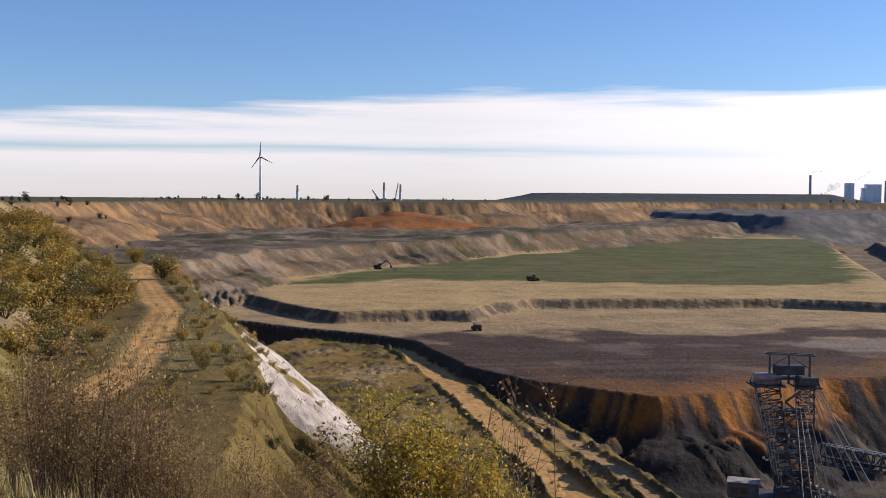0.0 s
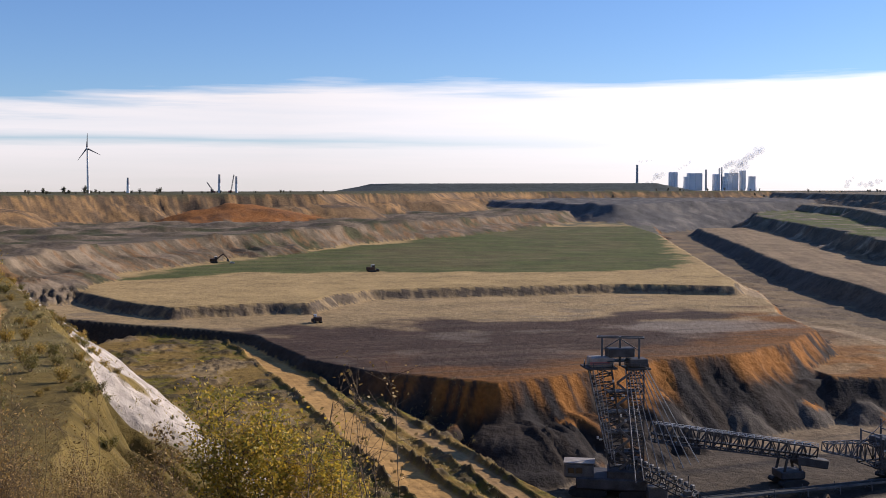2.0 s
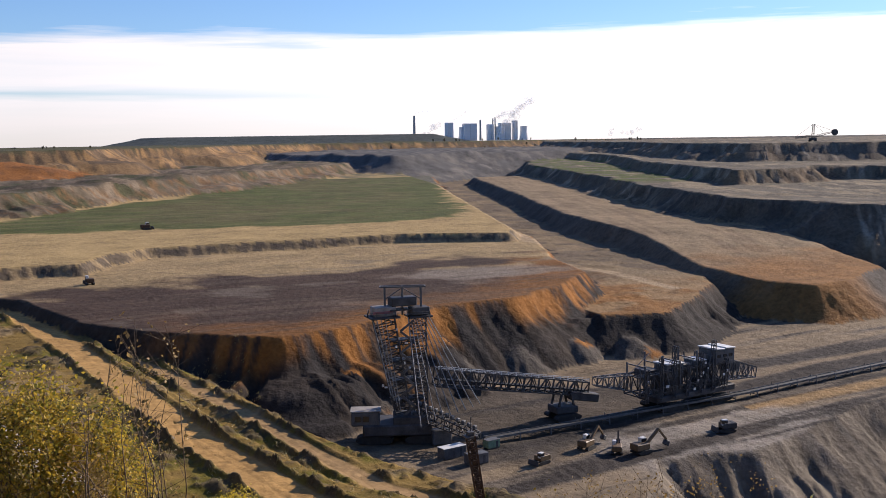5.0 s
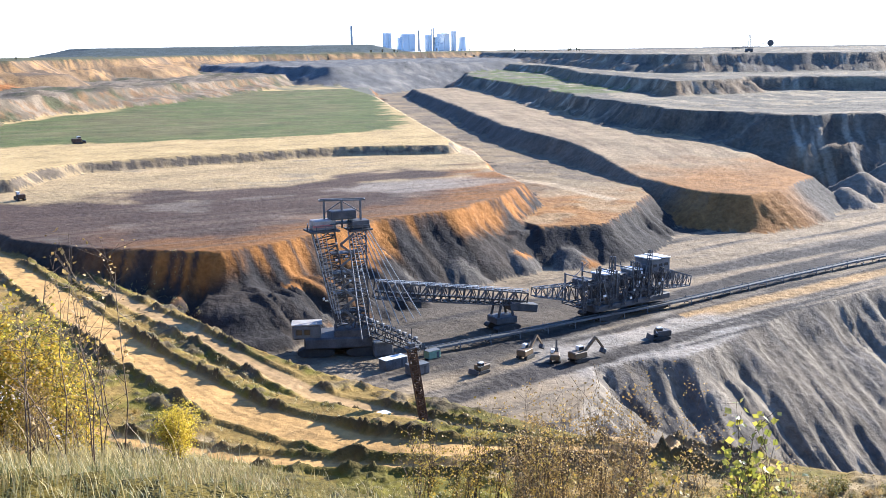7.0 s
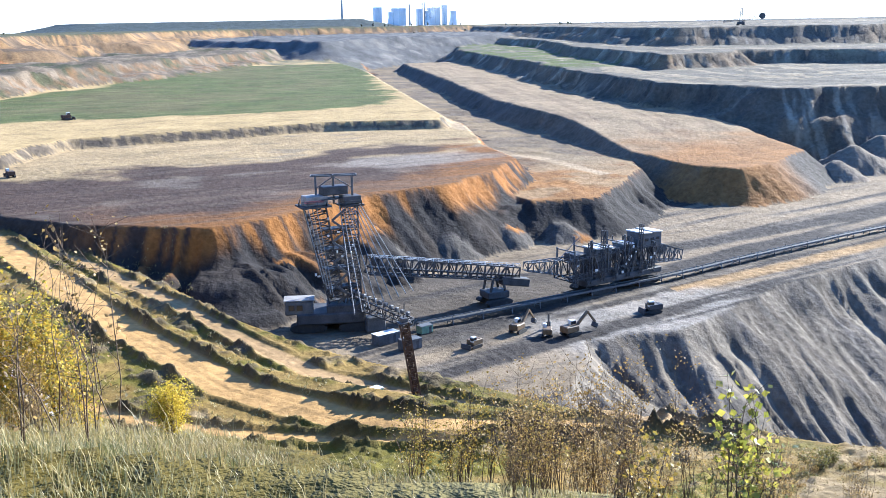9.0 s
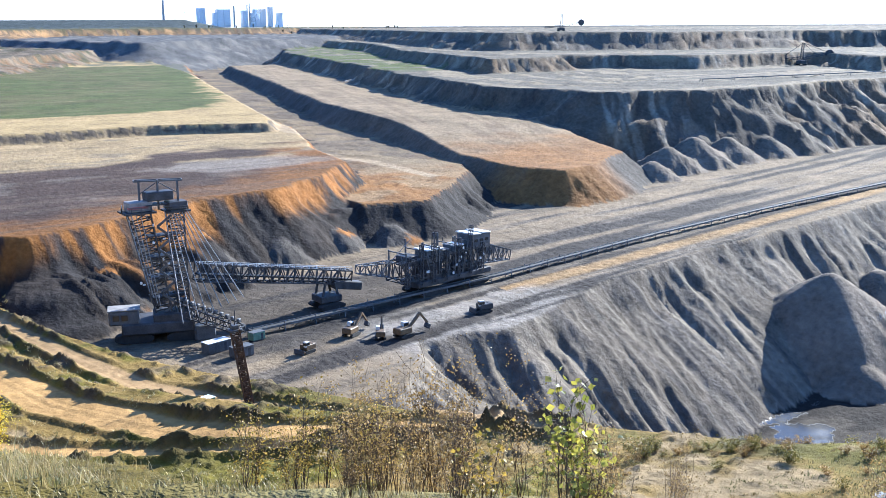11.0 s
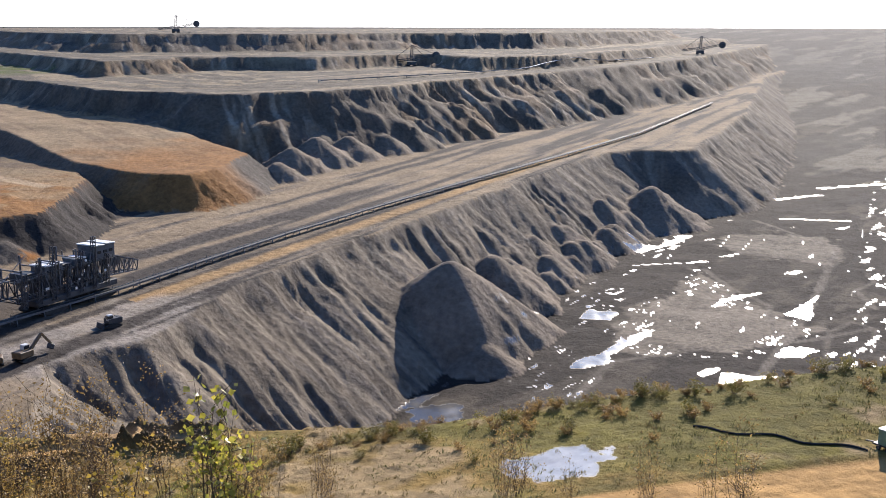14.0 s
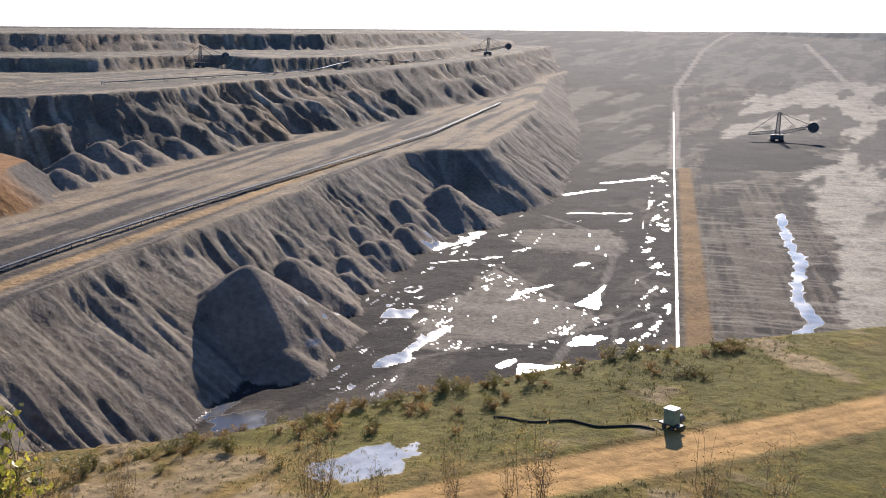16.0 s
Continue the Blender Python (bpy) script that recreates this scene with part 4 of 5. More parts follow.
        box(bm, (rnd.uniform(-30, 16), -5.7, rnd.uniform(7, 17)), (rnd.uniform(0.6, 1.6), 0.4, rnd.uniform(0.5, 1.3)), None, 0.05)
        part("junction_box", bm, WHITE, m)


transfer_machine()


# -- belt conveyors --
def conveyor(name, pts, width, leg, label, step, top_mat, frame_mat, frames_each):
    """A belt on trestles: one belt, two side girders, and trestles as parts."""
    root = thing(name, (0, 0, 0), 0, label, "conveyor")
    acc = []
    for (ax, ay), (bx, by) in zip(pts[:-1], pts[1:]):
        n = max(1, int(math.hypot(bx - ax, by - ay) / step))
        acc += [(ax + (bx - ax) * i / n, ay + (by - ay) * i / n) for i in range(n)]
    acc.append(pts[-1])
    gz = heights([p[0] for p in acc], [p[1] for p in acc])
    k = 5
    gz = np.convolve(np.pad(gz, k, mode="edge"), np.ones(2 * k + 1) / (2 * k + 1), "valid")
    P3 = [Vector((p[0], p[1], float(z) + leg)) for p, z in zip(acc, gz)]
    belt, side = bmesh.new(), bmesh.new()
    for a, b in zip(P3[:-1], P3[1:]):
        s_ = (b - a).cross(Vector((0, 0, 1))).normalized()
        bar(belt, a, b, width, 0.25)
        for q in (-1, 1):
            bar(side, a + s_ * (q * width * 0.62), b + s_ * (q * width * 0.62), 0.22, 0.75)
    part("belt", belt, top_mat, root)
    part("side_girder", side, frame_mat, root)
    legs = None
    for i, p in enumerate(P3[:-1]):
        if i % frames_each:
            continue
        if legs is None:
            bm = bmesh.new()
            w = width * 0.62
            for q in (-1, 1):
                bar(bm, (0, q * w, 0.1), (0, q * w * 1.35, -leg - 1.2), 0.3)
            bar(bm, (0, -w * 1.2, -leg * 0.6), (0, w * 1.2, -leg * 0.6), 0.25)
            bar(bm, (0, -w, 0.35), (0, -w, 1.3), 0.16)
            bar(bm, (0, w, 0.35), (0, w, 1.3), 0.16)
            legs = part("trestle", bm, frame_mat, root)
            ob = legs
        else:
            ob = new("trestle", legs.data)
            ob.parent = root
        d = P3[i + 1] - p
        ob.matrix_world = Matrix.Translation(p) @ Matrix.Rotation(math.atan2(d.y, d.x), 4, "Z")
    return root


conveyor("bench_conveyor", [(138, 327), (203, 337), (258, 345), (379, 372), (515, 394), (700, 418), (959, 456), (1400, 560)], 2.4, 2.4,
         "long dark belt conveyor on steel trestles along the bench", 6.0, RUBBER, GREYSTEEL, 2)
conveyor("floor_conveyor", [(470, 97), (497, 103), (1184, 261), (1900, 425)], 1.3, 1.8,
         "straight belt conveyor with pale cover across the pit floor", 12.0, WHITE, GREYSTEEL, 2)
conveyor("terrace_conveyor", [(760, 700), (1000, 690), (1300, 720), (1700, 790)], 2.6, 2.4,
         "distant belt conveyor with pale cover on an upper bench", 14.0, WHITE, GREYSTEEL, 3)


# -- rusty lattice mast and small plant near the terrace --
def rusty_mast():
    z = height(91, 218)
    m = thing("lattice_mast", (91, 218, z), 0, "leaning rusty brown lattice mast at the terrace edge", "mast")
    f = Vector((91, 218, 0)).normalized()
    r = Vector((f.y, -f.x, 0))
    top = r * -2.6 + Vector((0, 0, 17.5))
    bm = bmesh.new()
    truss(bm, (0, 0, -0.5), top, 1.7, 1.7, 2.0, 2.0, 13, 0.34, (0.3, 1, 0))
    part("shaft", bm, RUST, m)
    bm = bmesh.new()
    box(bm, Vector((0, 0, 8)) + r * -1.25, (0.9, 0.9, 16.5), Matrix.Rotation(radians(-8), 4, "Y"))
    part("chute", bm, RUST, m)
    bm = bmesh.new()
    box(bm, top, (3.0, 2.6, 0.5), None, 0.1)
    box(bm, top + Vector((0, 0, 0.7)), (1.6, 1.6, 1.0), None, 0.1)
    part("head_platform", bm, STEEL, m)
    bm = bmesh.new()
    bar(bm, top + Vector((0, 0, 1.0)), top + Vector((0.2, 0, 4.6)), 0.18)
    part("antenna", bm, STEEL, m)


rusty_mast()


def container(name, x, y, turn, size, mat, label, roof=None):
    z = height(x, y)
    m = thing(name, (x, y, z), turn, label, "container")
    l, w, h = size
    bm = bmesh.new()
    box(bm, (0, 0, h / 2 + 0.25), (l, w, h), None, 0.06)
    n = int(l / 0.5)
    for k in range(n):
        for s_ in (-1, 1):
            box(bm, (-l / 2 + (k + 0.5) * l / n, s_ * w / 2, h / 2 + 0.25), (0.2, 0.08, h * 0.92))
    part("body", bm, mat, m)
    bm = bmesh.new()
    box(bm, (0, 0, h + 0.32), (l + 0.15, w + 0.15, 0.14), None, 0.03)
    part("roof", bm, roof or WHITE, m)
    bm = bmesh.new()
    box(bm, (l * 0.25, -w / 2 - 0.05, h * 0.45 + 0.25), (0.95, 0.06, h * 0.8), None, 0.02)
    part("door", bm, STEEL, m)
    bm = bmesh.new()
    for s_ in (-1, 1):
        box(bm, (0, s_ * w * 0.35, 0.0), (l, 0.25, 0.5))
    part("skid", bm, STEEL, m)
    return m


container("site_container", 122, 318, 14, (9, 4, 3.6), GREYSTEEL, "pale grey steel container beside the excavator", WHITE)
container("site_container", 127, 309, 10, (7, 4, 3.2), GREYSTEEL, "grey steel container on the bench", GREYSTEEL)
container("site_container", 138, 322, 14, (5, 3, 2.6), GREENP, "green steel container beside the belt", GREYSTEEL)
container("site_hut", 81, 219, 20, (3.2, 2.4, 2.5), GREENP, "small green hut with a white roof beside the haul road", WHITE)


def pump_unit():
    x, y = 148, 31
    z = height(x, y)
    m = thing("pump_unit", (x, y, z), 70, "pale green cabinet on a trailer beside the dirt road", "pump")
    bm = bmesh.new()
    box(bm, (0, 0, 2.5), (2.3, 2.2, 2.9), None, 0.08)
    b = part("cabinet", bm, GREENP, m)
    bm = bmesh.new()
    box(bm, (0, 0, 4.0), (2.5, 2.4, 0.16), None, 0.04)
    part("lid", bm, WHITE, b)
    bm = bmesh.new()
    box(bm, (0, 0, 0.85), (4.6, 1.9, 0.3), None, 0.04)
    bar(bm, (2.2, 0, 0.85), (4.2, 0, 0.55), 0.2)
    part("trailer_frame", bm, STEEL, m)
    for sx in (-0.9, 0.9):
        for sy in (-1.05, 1.05):
            bm = bmesh.new()
            rod(bm, (sx, sy - 0.16, 0.45), (sx, sy + 0.16, 0.45), 0.45, None, 14)
            w = part("wheel", bm, RUBBER, m)
            bm = bmesh.new()
            rod(bm, (sx, sy - 0.18, 0.45), (sx, sy + 0.18, 0.45), 0.22, None, 10)
            part("rim", bm, GREYSTEEL, w)
    for k, (dx, dy) in enumerate(((0.4, -3.4), (1.6, -4.6))):
        bm = bmesh.new()
        rod(bm, (dx, dy - 0.7, 0.9), (dx, dy + 0.7, 0.9), 0.85, None, 12)
        rod(bm, (dx, dy - 1.0, 0.9), (dx, dy + 1.0, 0.9), 0.3, None, 8)
        part("hose_reel", bm, RUST if k else GREYSTEEL, m)
    m.scale = (0.78, 0.78, 0.78)
    pts = []
    for k in range(22):
        px, py = x - 2 - 0.2 * k, y + 2 + 1.15 * k
        pts.append((px + 0.8 * math.sin(k * 0.7), py))
    zs = heights([p[0] for p in pts], [p[1] for p in pts])
    hose = thing("hose", (0, 0, 0), 0, "dark drainage hose lying along the dirt road", "hose")
    bm = bmesh.new()
    for (a, b), (za, zb) in zip(zip(pts[:-1], pts[1:]), zip(zs[:-1], zs[1:])):
        rod(bm, (*a, za + 0.15), (*b, zb + 0.15), 0.16, None, 6)
    part("tube", bm, RUBBER, hose)


pump_unit()


# -- vehicles --
def car(x, y, turn, label):
    z = height(x, y)
    m = thing("car", (x, y, z), turn, label, "car")
    prof = [(-2.2, 0.35), (-2.25, 0.95), (-1.9, 1.05), (-1.5, 1.65), (0.5, 1.68), (1.15, 1.08), (2.1, 0.95), (2.25, 0.6), (2.2, 0.35)]
    bm = bmesh.new()
    lo = [bm.verts.new((a, -0.88, b)) for a, b in prof]
    hi = [bm.verts.new((a, 0.88, b)) for a, b in prof]
    bm.faces.new(lo)
    bm.faces.new(hi[::-1])
    for i in range(len(prof)):
        j = (i + 1) % len(prof)
        bm.faces.new((lo[i], hi[i], hi[j], lo[j]))
    bmesh.ops.recalc_face_normals(bm, faces=bm.faces)
    part("body", bm, WHITE, m)
    for s_ in (-0.9, 0.9):
        bm = bmesh.new()
        box(bm, (-0.5, s_, 1.34), (1.9, 0.06, 0.42), None, 0.02)
        part("window", bm, GLASS, m)
    bm = bmesh.new()
    box(bm, (0.86, 0, 1.38), (0.06, 1.5, 0.62), Matrix.Rotation(radians(-47), 4, "Y"))
    part("windscreen", bm, GLASS, m)
    for sx in (-1.4, 1.4):
        for sy in (-0.85, 0.85):
            bm = bmesh.new()
            rod(bm, (sx, sy - 0.12, 0.34), (sx, sy + 0.12, 0.34), 0.34, None, 14)
            w = part("wheel", bm, RUBBER, m)
            bm = bmesh.new()
            rod(bm, (sx, sy - 0.13, 0.34), (sx, sy + 0.13, 0.34), 0.19, None, 10)
            part("rim", bm, GREYSTEEL, w)


car(85, 207, -35, "white estate car parked on the haul road")
car(-45, 1000, 10, "white service van standing by the green field")


def digger(x, y, turn, mat, label, arm=True, z=None, scale=1.0):
    zz = height(x, y) if z is None else z
    m = thing("digger", (x, y, zz), turn, label, "digger", "diggers and dozers in the pit")
    for s_ in (-1.3, 1.3):
        crawler(m, Vector((0, s_ * scale, 0)), (4.6 * scale, 0.8 * scale, 1.1 * scale), 0)
    bm = bmesh.new()
    box(bm, (-0.5 * scale, 0, 1.9 * scale), (4.2 * scale, 2.9 * scale, 1.5 * scale), None, 0.15)
    box(bm, (-1.9 * scale, 0, 1.9 * scale), (1.2 * scale, 2.7 * scale, 1.7 * scale), None, 0.2)
    part("body", bm, mat, m)
    bm = bmesh.new()
    box(bm, (0.9 * scale, 0.8 * scale, 2.9 * scale), (1.6 * scale, 1.2 * scale, 1.7 * scale), None, 0.12)
    cb = part("cab", bm, WHITE, m)
    bm = bmesh.new()
    box(bm, (1.0 * scale, 0.8 * scale, 3.05 * scale), (1.68 * scale, 1.26 * scale, 0.8 * scale))
    part("window", bm, GLASS, cb)
    if arm:
        bm = bmesh.new()
        bar(bm, Vector((1.2, -0.4, 2.2)) * scale, Vector((5.2, -0.4, 5.4)) * scale, 0.6 * scale)
        bar(bm, Vector((5.2, -0.4, 5.4)) * scale, Vector((8.0, -0.4, 2.2)) * scale, 0.45 * scale)
        ar = part("arm", bm, mat, m)
        bm = bmesh.new()
        box(bm, Vector((7.9, -0.4, 1.5)) * scale, (1.4 * scale, 1.3 * scale, 1.3 * scale), Matrix.Rotation(0.5, 4, "Y"), 0.2)
        part("bucket", bm, STEEL, ar)
    else:
        bm = bmesh.new()
        box(bm, Vector((3.3, 0, 0.9)) * scale, (0.35 * scale, 4.0 * scale, 1.5 * scale), Matrix.Rotation(-0.2, 4, "Y"), 0.08)
        bl = part("blade", bm, STEEL, m)
        bm = bmesh.new()
        for s_ in (-1.5, 1.5):
            bar(bm, Vector((0, s_, 0.7)) * scale, Vector((3.2, s_, 0.7)) * scale, 0.3 * scale)
        part("push_arm", bm, mat, bl)


digger(167, 308, 30, YELLOW, "dusty yellow digger working on the grey bench", scale=1.25)
digger(181, 296, 12, YELLOW, "dusty yellow digger with its arm stretched out", scale=1.35)
digger(174, 300, 60, YELLOW, "dusty yellow digger beside another digger", scale=1.1)
digger(146, 300, 200, YELLOW, "small dusty bulldozer on the grey bench", False, scale=1.1)
digger(223, 308, 170, STEEL, "dark bulldozer near the spoil edge", False, scale=1.3)
digger(75, 879, 15, RUST, "dark bulldozer on the sandy terrace", False, scale=1.6)
digger(20, 595, 100, RUST, "dark bulldozer at the edge of the brown field", False, scale=1.3)
digger(-62, 1008, 5, RUST, "reddish digger beside the green field", True, scale=1.6)


def far_machine(name, x, y, scale, label, z=None):
    """A bucket-wheel excavator or spreader seen small: tracks, tower, two booms and stays."""
    zz = height(x, y) if z is None else z
    m = thing(name, (x, y, zz), math.degrees(math.atan2(y, x)) - 90, label, "excavator")
    s = scale
    for k in (-4, 4):
        crawler(m, Vector((k * s, 0, 0)), (7 * s, 5 * s, 2 * s), 90)
    bm = bmesh.new()
    box(bm, (0, 0, 4 * s), (12 * s, 9 * s, 4 * s), None, 0.3 * s)
    part("chassis", bm, STEEL, m)
    bm = bmesh.new()
    truss(bm, (0, 0, 5 * s), (1 * s, 0, 27 * s), 4 * s, 4 * s, 2.5 * s, 2.5 * s, 6, 0.7 * s, (0, 1, 0))
    part("tower", bm, STEEL, m)
    bm = bmesh.new()
    truss(bm, (2 * s, 0, 8 * s), (32 * s, 0, 15 * s), 3 * s, 3 * s, 2 * s, 2 * s, 8, 0.6 * s)
    part("boom", bm, STEEL, m)
    bm = bmesh.new()
    truss(bm, (-2 * s, 0, 9 * s), (-26 * s, 0, 6 * s), 3 * s, 3 * s, 2 * s, 2 * s, 7, 0.6 * s)
    part("discharge_boom", bm, STEEL, m)
    for a in ((32, 15), (-26, 7), (18, 12)):
        bm = bmesh.new()
        rod(bm, (s, 0, 27 * s), (a[0] * s, 0, a[1] * s), 0.25 * s, None, 5)
        part("stay_rope", bm, STEEL, m)
    bm = bmesh.new()
    rod(bm, (32 * s, -1.2 * s, 14 * s), (32 * s, 1.2 * s, 14 * s), 5 * s, None, 16)
    part("bucket_wheel", bm, STEEL, m)


far_machine("bucket_wheel_excavator", 1120, 1335, 1.0, "distant dark excavator standing on the skyline bench")
far_machine("bucket_wheel_excavator", 1150, 890, 1.05, "distant dark excavator working an upper bench")
far_machine("bucket_wheel_excavator", 2000, 830, 1.3, "distant dark excavator at a far bench")
far_machine("floor_excavator", 1560, 200, 1.5, "dark lattice machine standing on the pit floor")


# -- skyline --
def wind_turbine():
    x, y = -407, 2350
    d = math.hypot(x, y)
    z = height(x, y)
    m = thing("wind_turbine", (x, y, z), 0, "white wind turbine on the far edge of the pit", "wind turbine")
    hub = 0.0395 * d
    bm = bmesh.new()
    rod(bm, (0, 0, -3), (0, 0, hub), 3.2, 1.9, 16)
    part("tower", bm, WHITE, m)
    bm = bmesh.new()
    box(bm, (0, -1, hub + 1.6), (4, 10, 4), None, 0.8)
    part("nacelle", bm, WHITE, m)
    bm = bmesh.new()
    bmesh.ops.create_icosphere(bm, subdivisions=2, radius=2.2, matrix=Matrix.Translation((0, -7, hub + 1.6)))
    h = part("hub", bm, WHITE, m)
    for ang in (3, 117, 217):
        bm = bmesh.new()
        for k in range(8):
            f0, f1 = k / 8, (k + 1) / 8
            p0, p1 = Vector((0, 0, 2 + 30 * f0)), Vector((0, 0, 2 + 30 * f1))
            w = 2.6 * (1 - f0) + 0.5
            bar(bm, p0, p1, w, 0.5)
        bm.transform(Matrix.Translation((0, -7.2, hub + 1.6)) @ Matrix.Rotation(radians(ang), 4, "Y"))
        part("blade", bm, GREYSTEEL, h)


wind_turbine()


def stub_tower(x, y, hgt, crane):
    z = height(x, y)
    m = thing("turbine_tower", (x, y, z), 0, "unfinished turbine tower with a dark top section", "tower", "unfinished towers on the skyline")
    bm = bmesh.new()
    rod(bm, (0, 0, -3), (0, 0, hgt * 0.55), 4.2, 3.4, 14)
    part("lower_section", bm, WHITE, m)
    bm = bmesh.new()
    rod(bm, (0, 0, hgt * 0.55), (0, 0, hgt), 3.4, 2.6, 14)
    part("upper_section", bm, HAZED_BRICK, m)
    if crane:
        c = thing("crane", (x - 22, y, z), 0, "lattice crawler crane beside an unfinished tower", "crane")
        bm = bmesh.new()
        truss(bm, (8, 0, 3), (8 + crane[0], 0, crane[1]), 2.4, 2.4, 1.6, 1.6, 12, 0.7)
        part("jib", bm, GREYSTEEL, c)
        bm = bmesh.new()
        box(bm, (6, 0, 3), (10, 6, 4), None, 0.5)
        part("cab", bm, REDWHITE, c)
        crawler(c, Vector((6, 0, 0)), (11, 6, 2), 0)


stub_tower(-355, 2573, 36, None)
stub_tower(-147, 2634, 45, (-16, 26))
stub_tower(-111, 2752, 42, (8, 46))


def at_az(az, d):
    return d * math.sin(radians(az)), d * math.cos(radians(az))


def power_station():
    D = 4650
    k = D / 1862.0
    m = thing("power_station", (*at_az(21.1, D), -6), 0, "hazy grey power station with chimneys and cooling towers", "power station")
    ox, oy, _ = m.location

    def P(px):
        x, y = at_az(19.2 + px / 32.5, D)
        return x - ox, y - oy

    for px, w, h in ((0, 5, 45), (116, 4, 36), (138, 3, 38), (142, 3, 40)):
        x, y = P(px)
        bm = bmesh.new()
        rod(bm, (x, y, 0), (x, y, h * k), w * k / 2, w * k / 2.6, 12)
        part("chimney", bm, HAZED_BRICK, m)
    for px, w, h in ((61, 12, 32), (97, 24, 30), (133, 9, 28), (158, 20, 30), (176, 6, 34)):
        x, y = P(px)
        bm = bmesh.new()
        box(bm, (x, y, h * k / 2), (w * k, 14 * k, h * k), None, 2)
        box(bm, (x + w * k * 0.2, y, h * k * 0.55), (w * k * 0.5, 16 * k, h * k * 0.9), None, 1)
        part("boiler_house", bm, HAZED_CONCRETE, m)
    for px in (85, 150, 192):
        x, y = P(px)
        bm = bmesh.new()
        ring = []
        for i in range(9):
            f = i / 8
            rr = (9.0 - 6.5 * f + 4.4 * f * f) * k
            ring.append([bm.verts.new((x + rr * math.cos(a), y + rr * math.sin(a), f * 24 * k)) for a in (2 * math.pi * j / 20 for j in range(20))])
        for a, b in zip(ring[:-1], ring[1:]):
            for j in range(20):
                bm.faces.new((a[j], a[(j + 1) % 20], b[(j + 1) % 20], b[j]))
        bmesh.ops.recalc_face_normals(bm, faces=bm.faces)
        part("cooling_tower", bm, HAZED_CONCRETE, m)


power_station()


def steam_material():
    mt, nt, b = mat_base("steam", 1.0)
    n, l = nt.nodes, nt.links
    b.inputs["Base Color"].default_value = (0.97, 0.97, 0.97, 1)
    tl, mx = n.new("ShaderNodeBsdfTranslucent"), n.new("ShaderNodeMixShader")
    tl.inputs[0].default_value = (0.98, 0.98, 0.98, 1)
    mx.inputs[0].default_value = 0.1
    l.new(b.outputs[0], mx.inputs[1])
    l.new(tl.outputs[0], mx.inputs[2])
    tr, thin = n.new("ShaderNodeBsdfTransparent"), n.new("ShaderNodeMixShader")
    thin.inputs[0].default_value = 0.86
    l.new(mx.outputs[0], thin.inputs[1])
    l.new(tr.outputs[0], thin.inputs[2])
    l.new(thin.outputs[0], n["Material Output"].inputs["Surface"])
    return mt


STEAM = steam_material()


def plume(az, d, z0, dx, dz, r0, r1, n, seed):
    """Steam drifting from a stack: many overlapping ragged puffs in one soft mass."""
    rnd = random.Random(seed)
    n = max(6, n // 3)
    m = thing("steam_plume", (*at_az(az, d), z0), -az, "drifting white steam above the power station", "steam", "steam plumes", "stuff")
    bm = bmesh.new()
    for i in range(n):
        f = (i + rnd.random()) / n
        r = (r0 + (r1 - r0) * f) * rnd.uniform(0.5, 1.1)
        c = (dx * f + rnd.uniform(-r1, r1) * 0.5, rnd.uniform(-r1, r1), dz * f ** 0.8 + rnd.uniform(-r1, r1) * 0.6)
        vs = bmesh.ops.create_icosphere(bm, subdivisions=2, radius=r, matrix=Matrix.Translation(c))["verts"]
        for v in vs:
            v.co += Vector((rnd.uniform(-1, 1), rnd.uniform(-1, 1), rnd.uniform(-1, 1))) * r * 0.18
    part("puffs", bm, STEAM, m, smooth_faces=True)


K = 4600 / 1862.0
plume(19.65, 4590, 8 * K, 30 * K, 20 * K, 4 * K, 5 * K, 26, 1)
plume(19.20, 4590, 46 * K, 26 * K, 4 * K, 1.5 * K, 2 * K, 16, 2)
plume(21.35, 4590, 33 * K, 22 * K, 14 * K, 1.5 * K, 2 * K, 14, 3)
plume(23.75, 4590, 12 * K, 62 * K, 58 * K, 8 * K, 7 * K, 60, 4)
plume(23.45, 4590, 26 * K, 26 * K, 22 * K, 4 * K, 5 * K, 26, 5)
plume(29.65, 4590, 4 * K, 12 * K, 14 * K, 4 * K, 3 * K, 14, 6)
plume(30.25, 4590, 6 * K, 40 * K, 6 * K, 5 * K, 4 * K, 26, 7)


# ---- plants ----
def leaf_mat(name, dark, light, through_=0.35, rough=0.55):
    mt, nt, b = mat_base(name, rough)
    n, l = nt.nodes, nt.links
    geo = n.new("ShaderNodeNewGeometry")
    r = n.new("ShaderNodeValToRGB")
    r.color_ramp.elements[0].color, r.color_ramp.elements[1].color = (*dark, 1), (*light, 1)
    l.new(geo.outputs["Random Per Island"], r.inputs[0])
    oi, hs, mr = n.new("ShaderNodeObjectInfo"), n.new("ShaderNodeHueSaturation"), n.new("ShaderNodeMapRange")
    mr.inputs["To Min"].default_value, mr.inputs["To Max"].default_value = 0.7, 1.3
    l.new(oi.outputs["Random"], mr.inputs[0])
    l.new(mr.outputs[0], hs.inputs["Value"])
    l.new(r.outputs[0], hs.inputs["Color"])
    l.new(hs.outputs[0], b.inputs["Base Color"])
    tl, mx = n.new("ShaderNodeBsdfTranslucent"), n.new("ShaderNodeMixShader")
    l.new(hs.outputs[0], tl.inputs[0])
    mx.inputs[0].default_value = through_
    l.new(b.outputs[0], mx.inputs[1])
    l.new(tl.outputs[0], mx.inputs[2])
    l.new(mx.outputs[0], n["Material Output"].inputs["Surface"])
    return mt


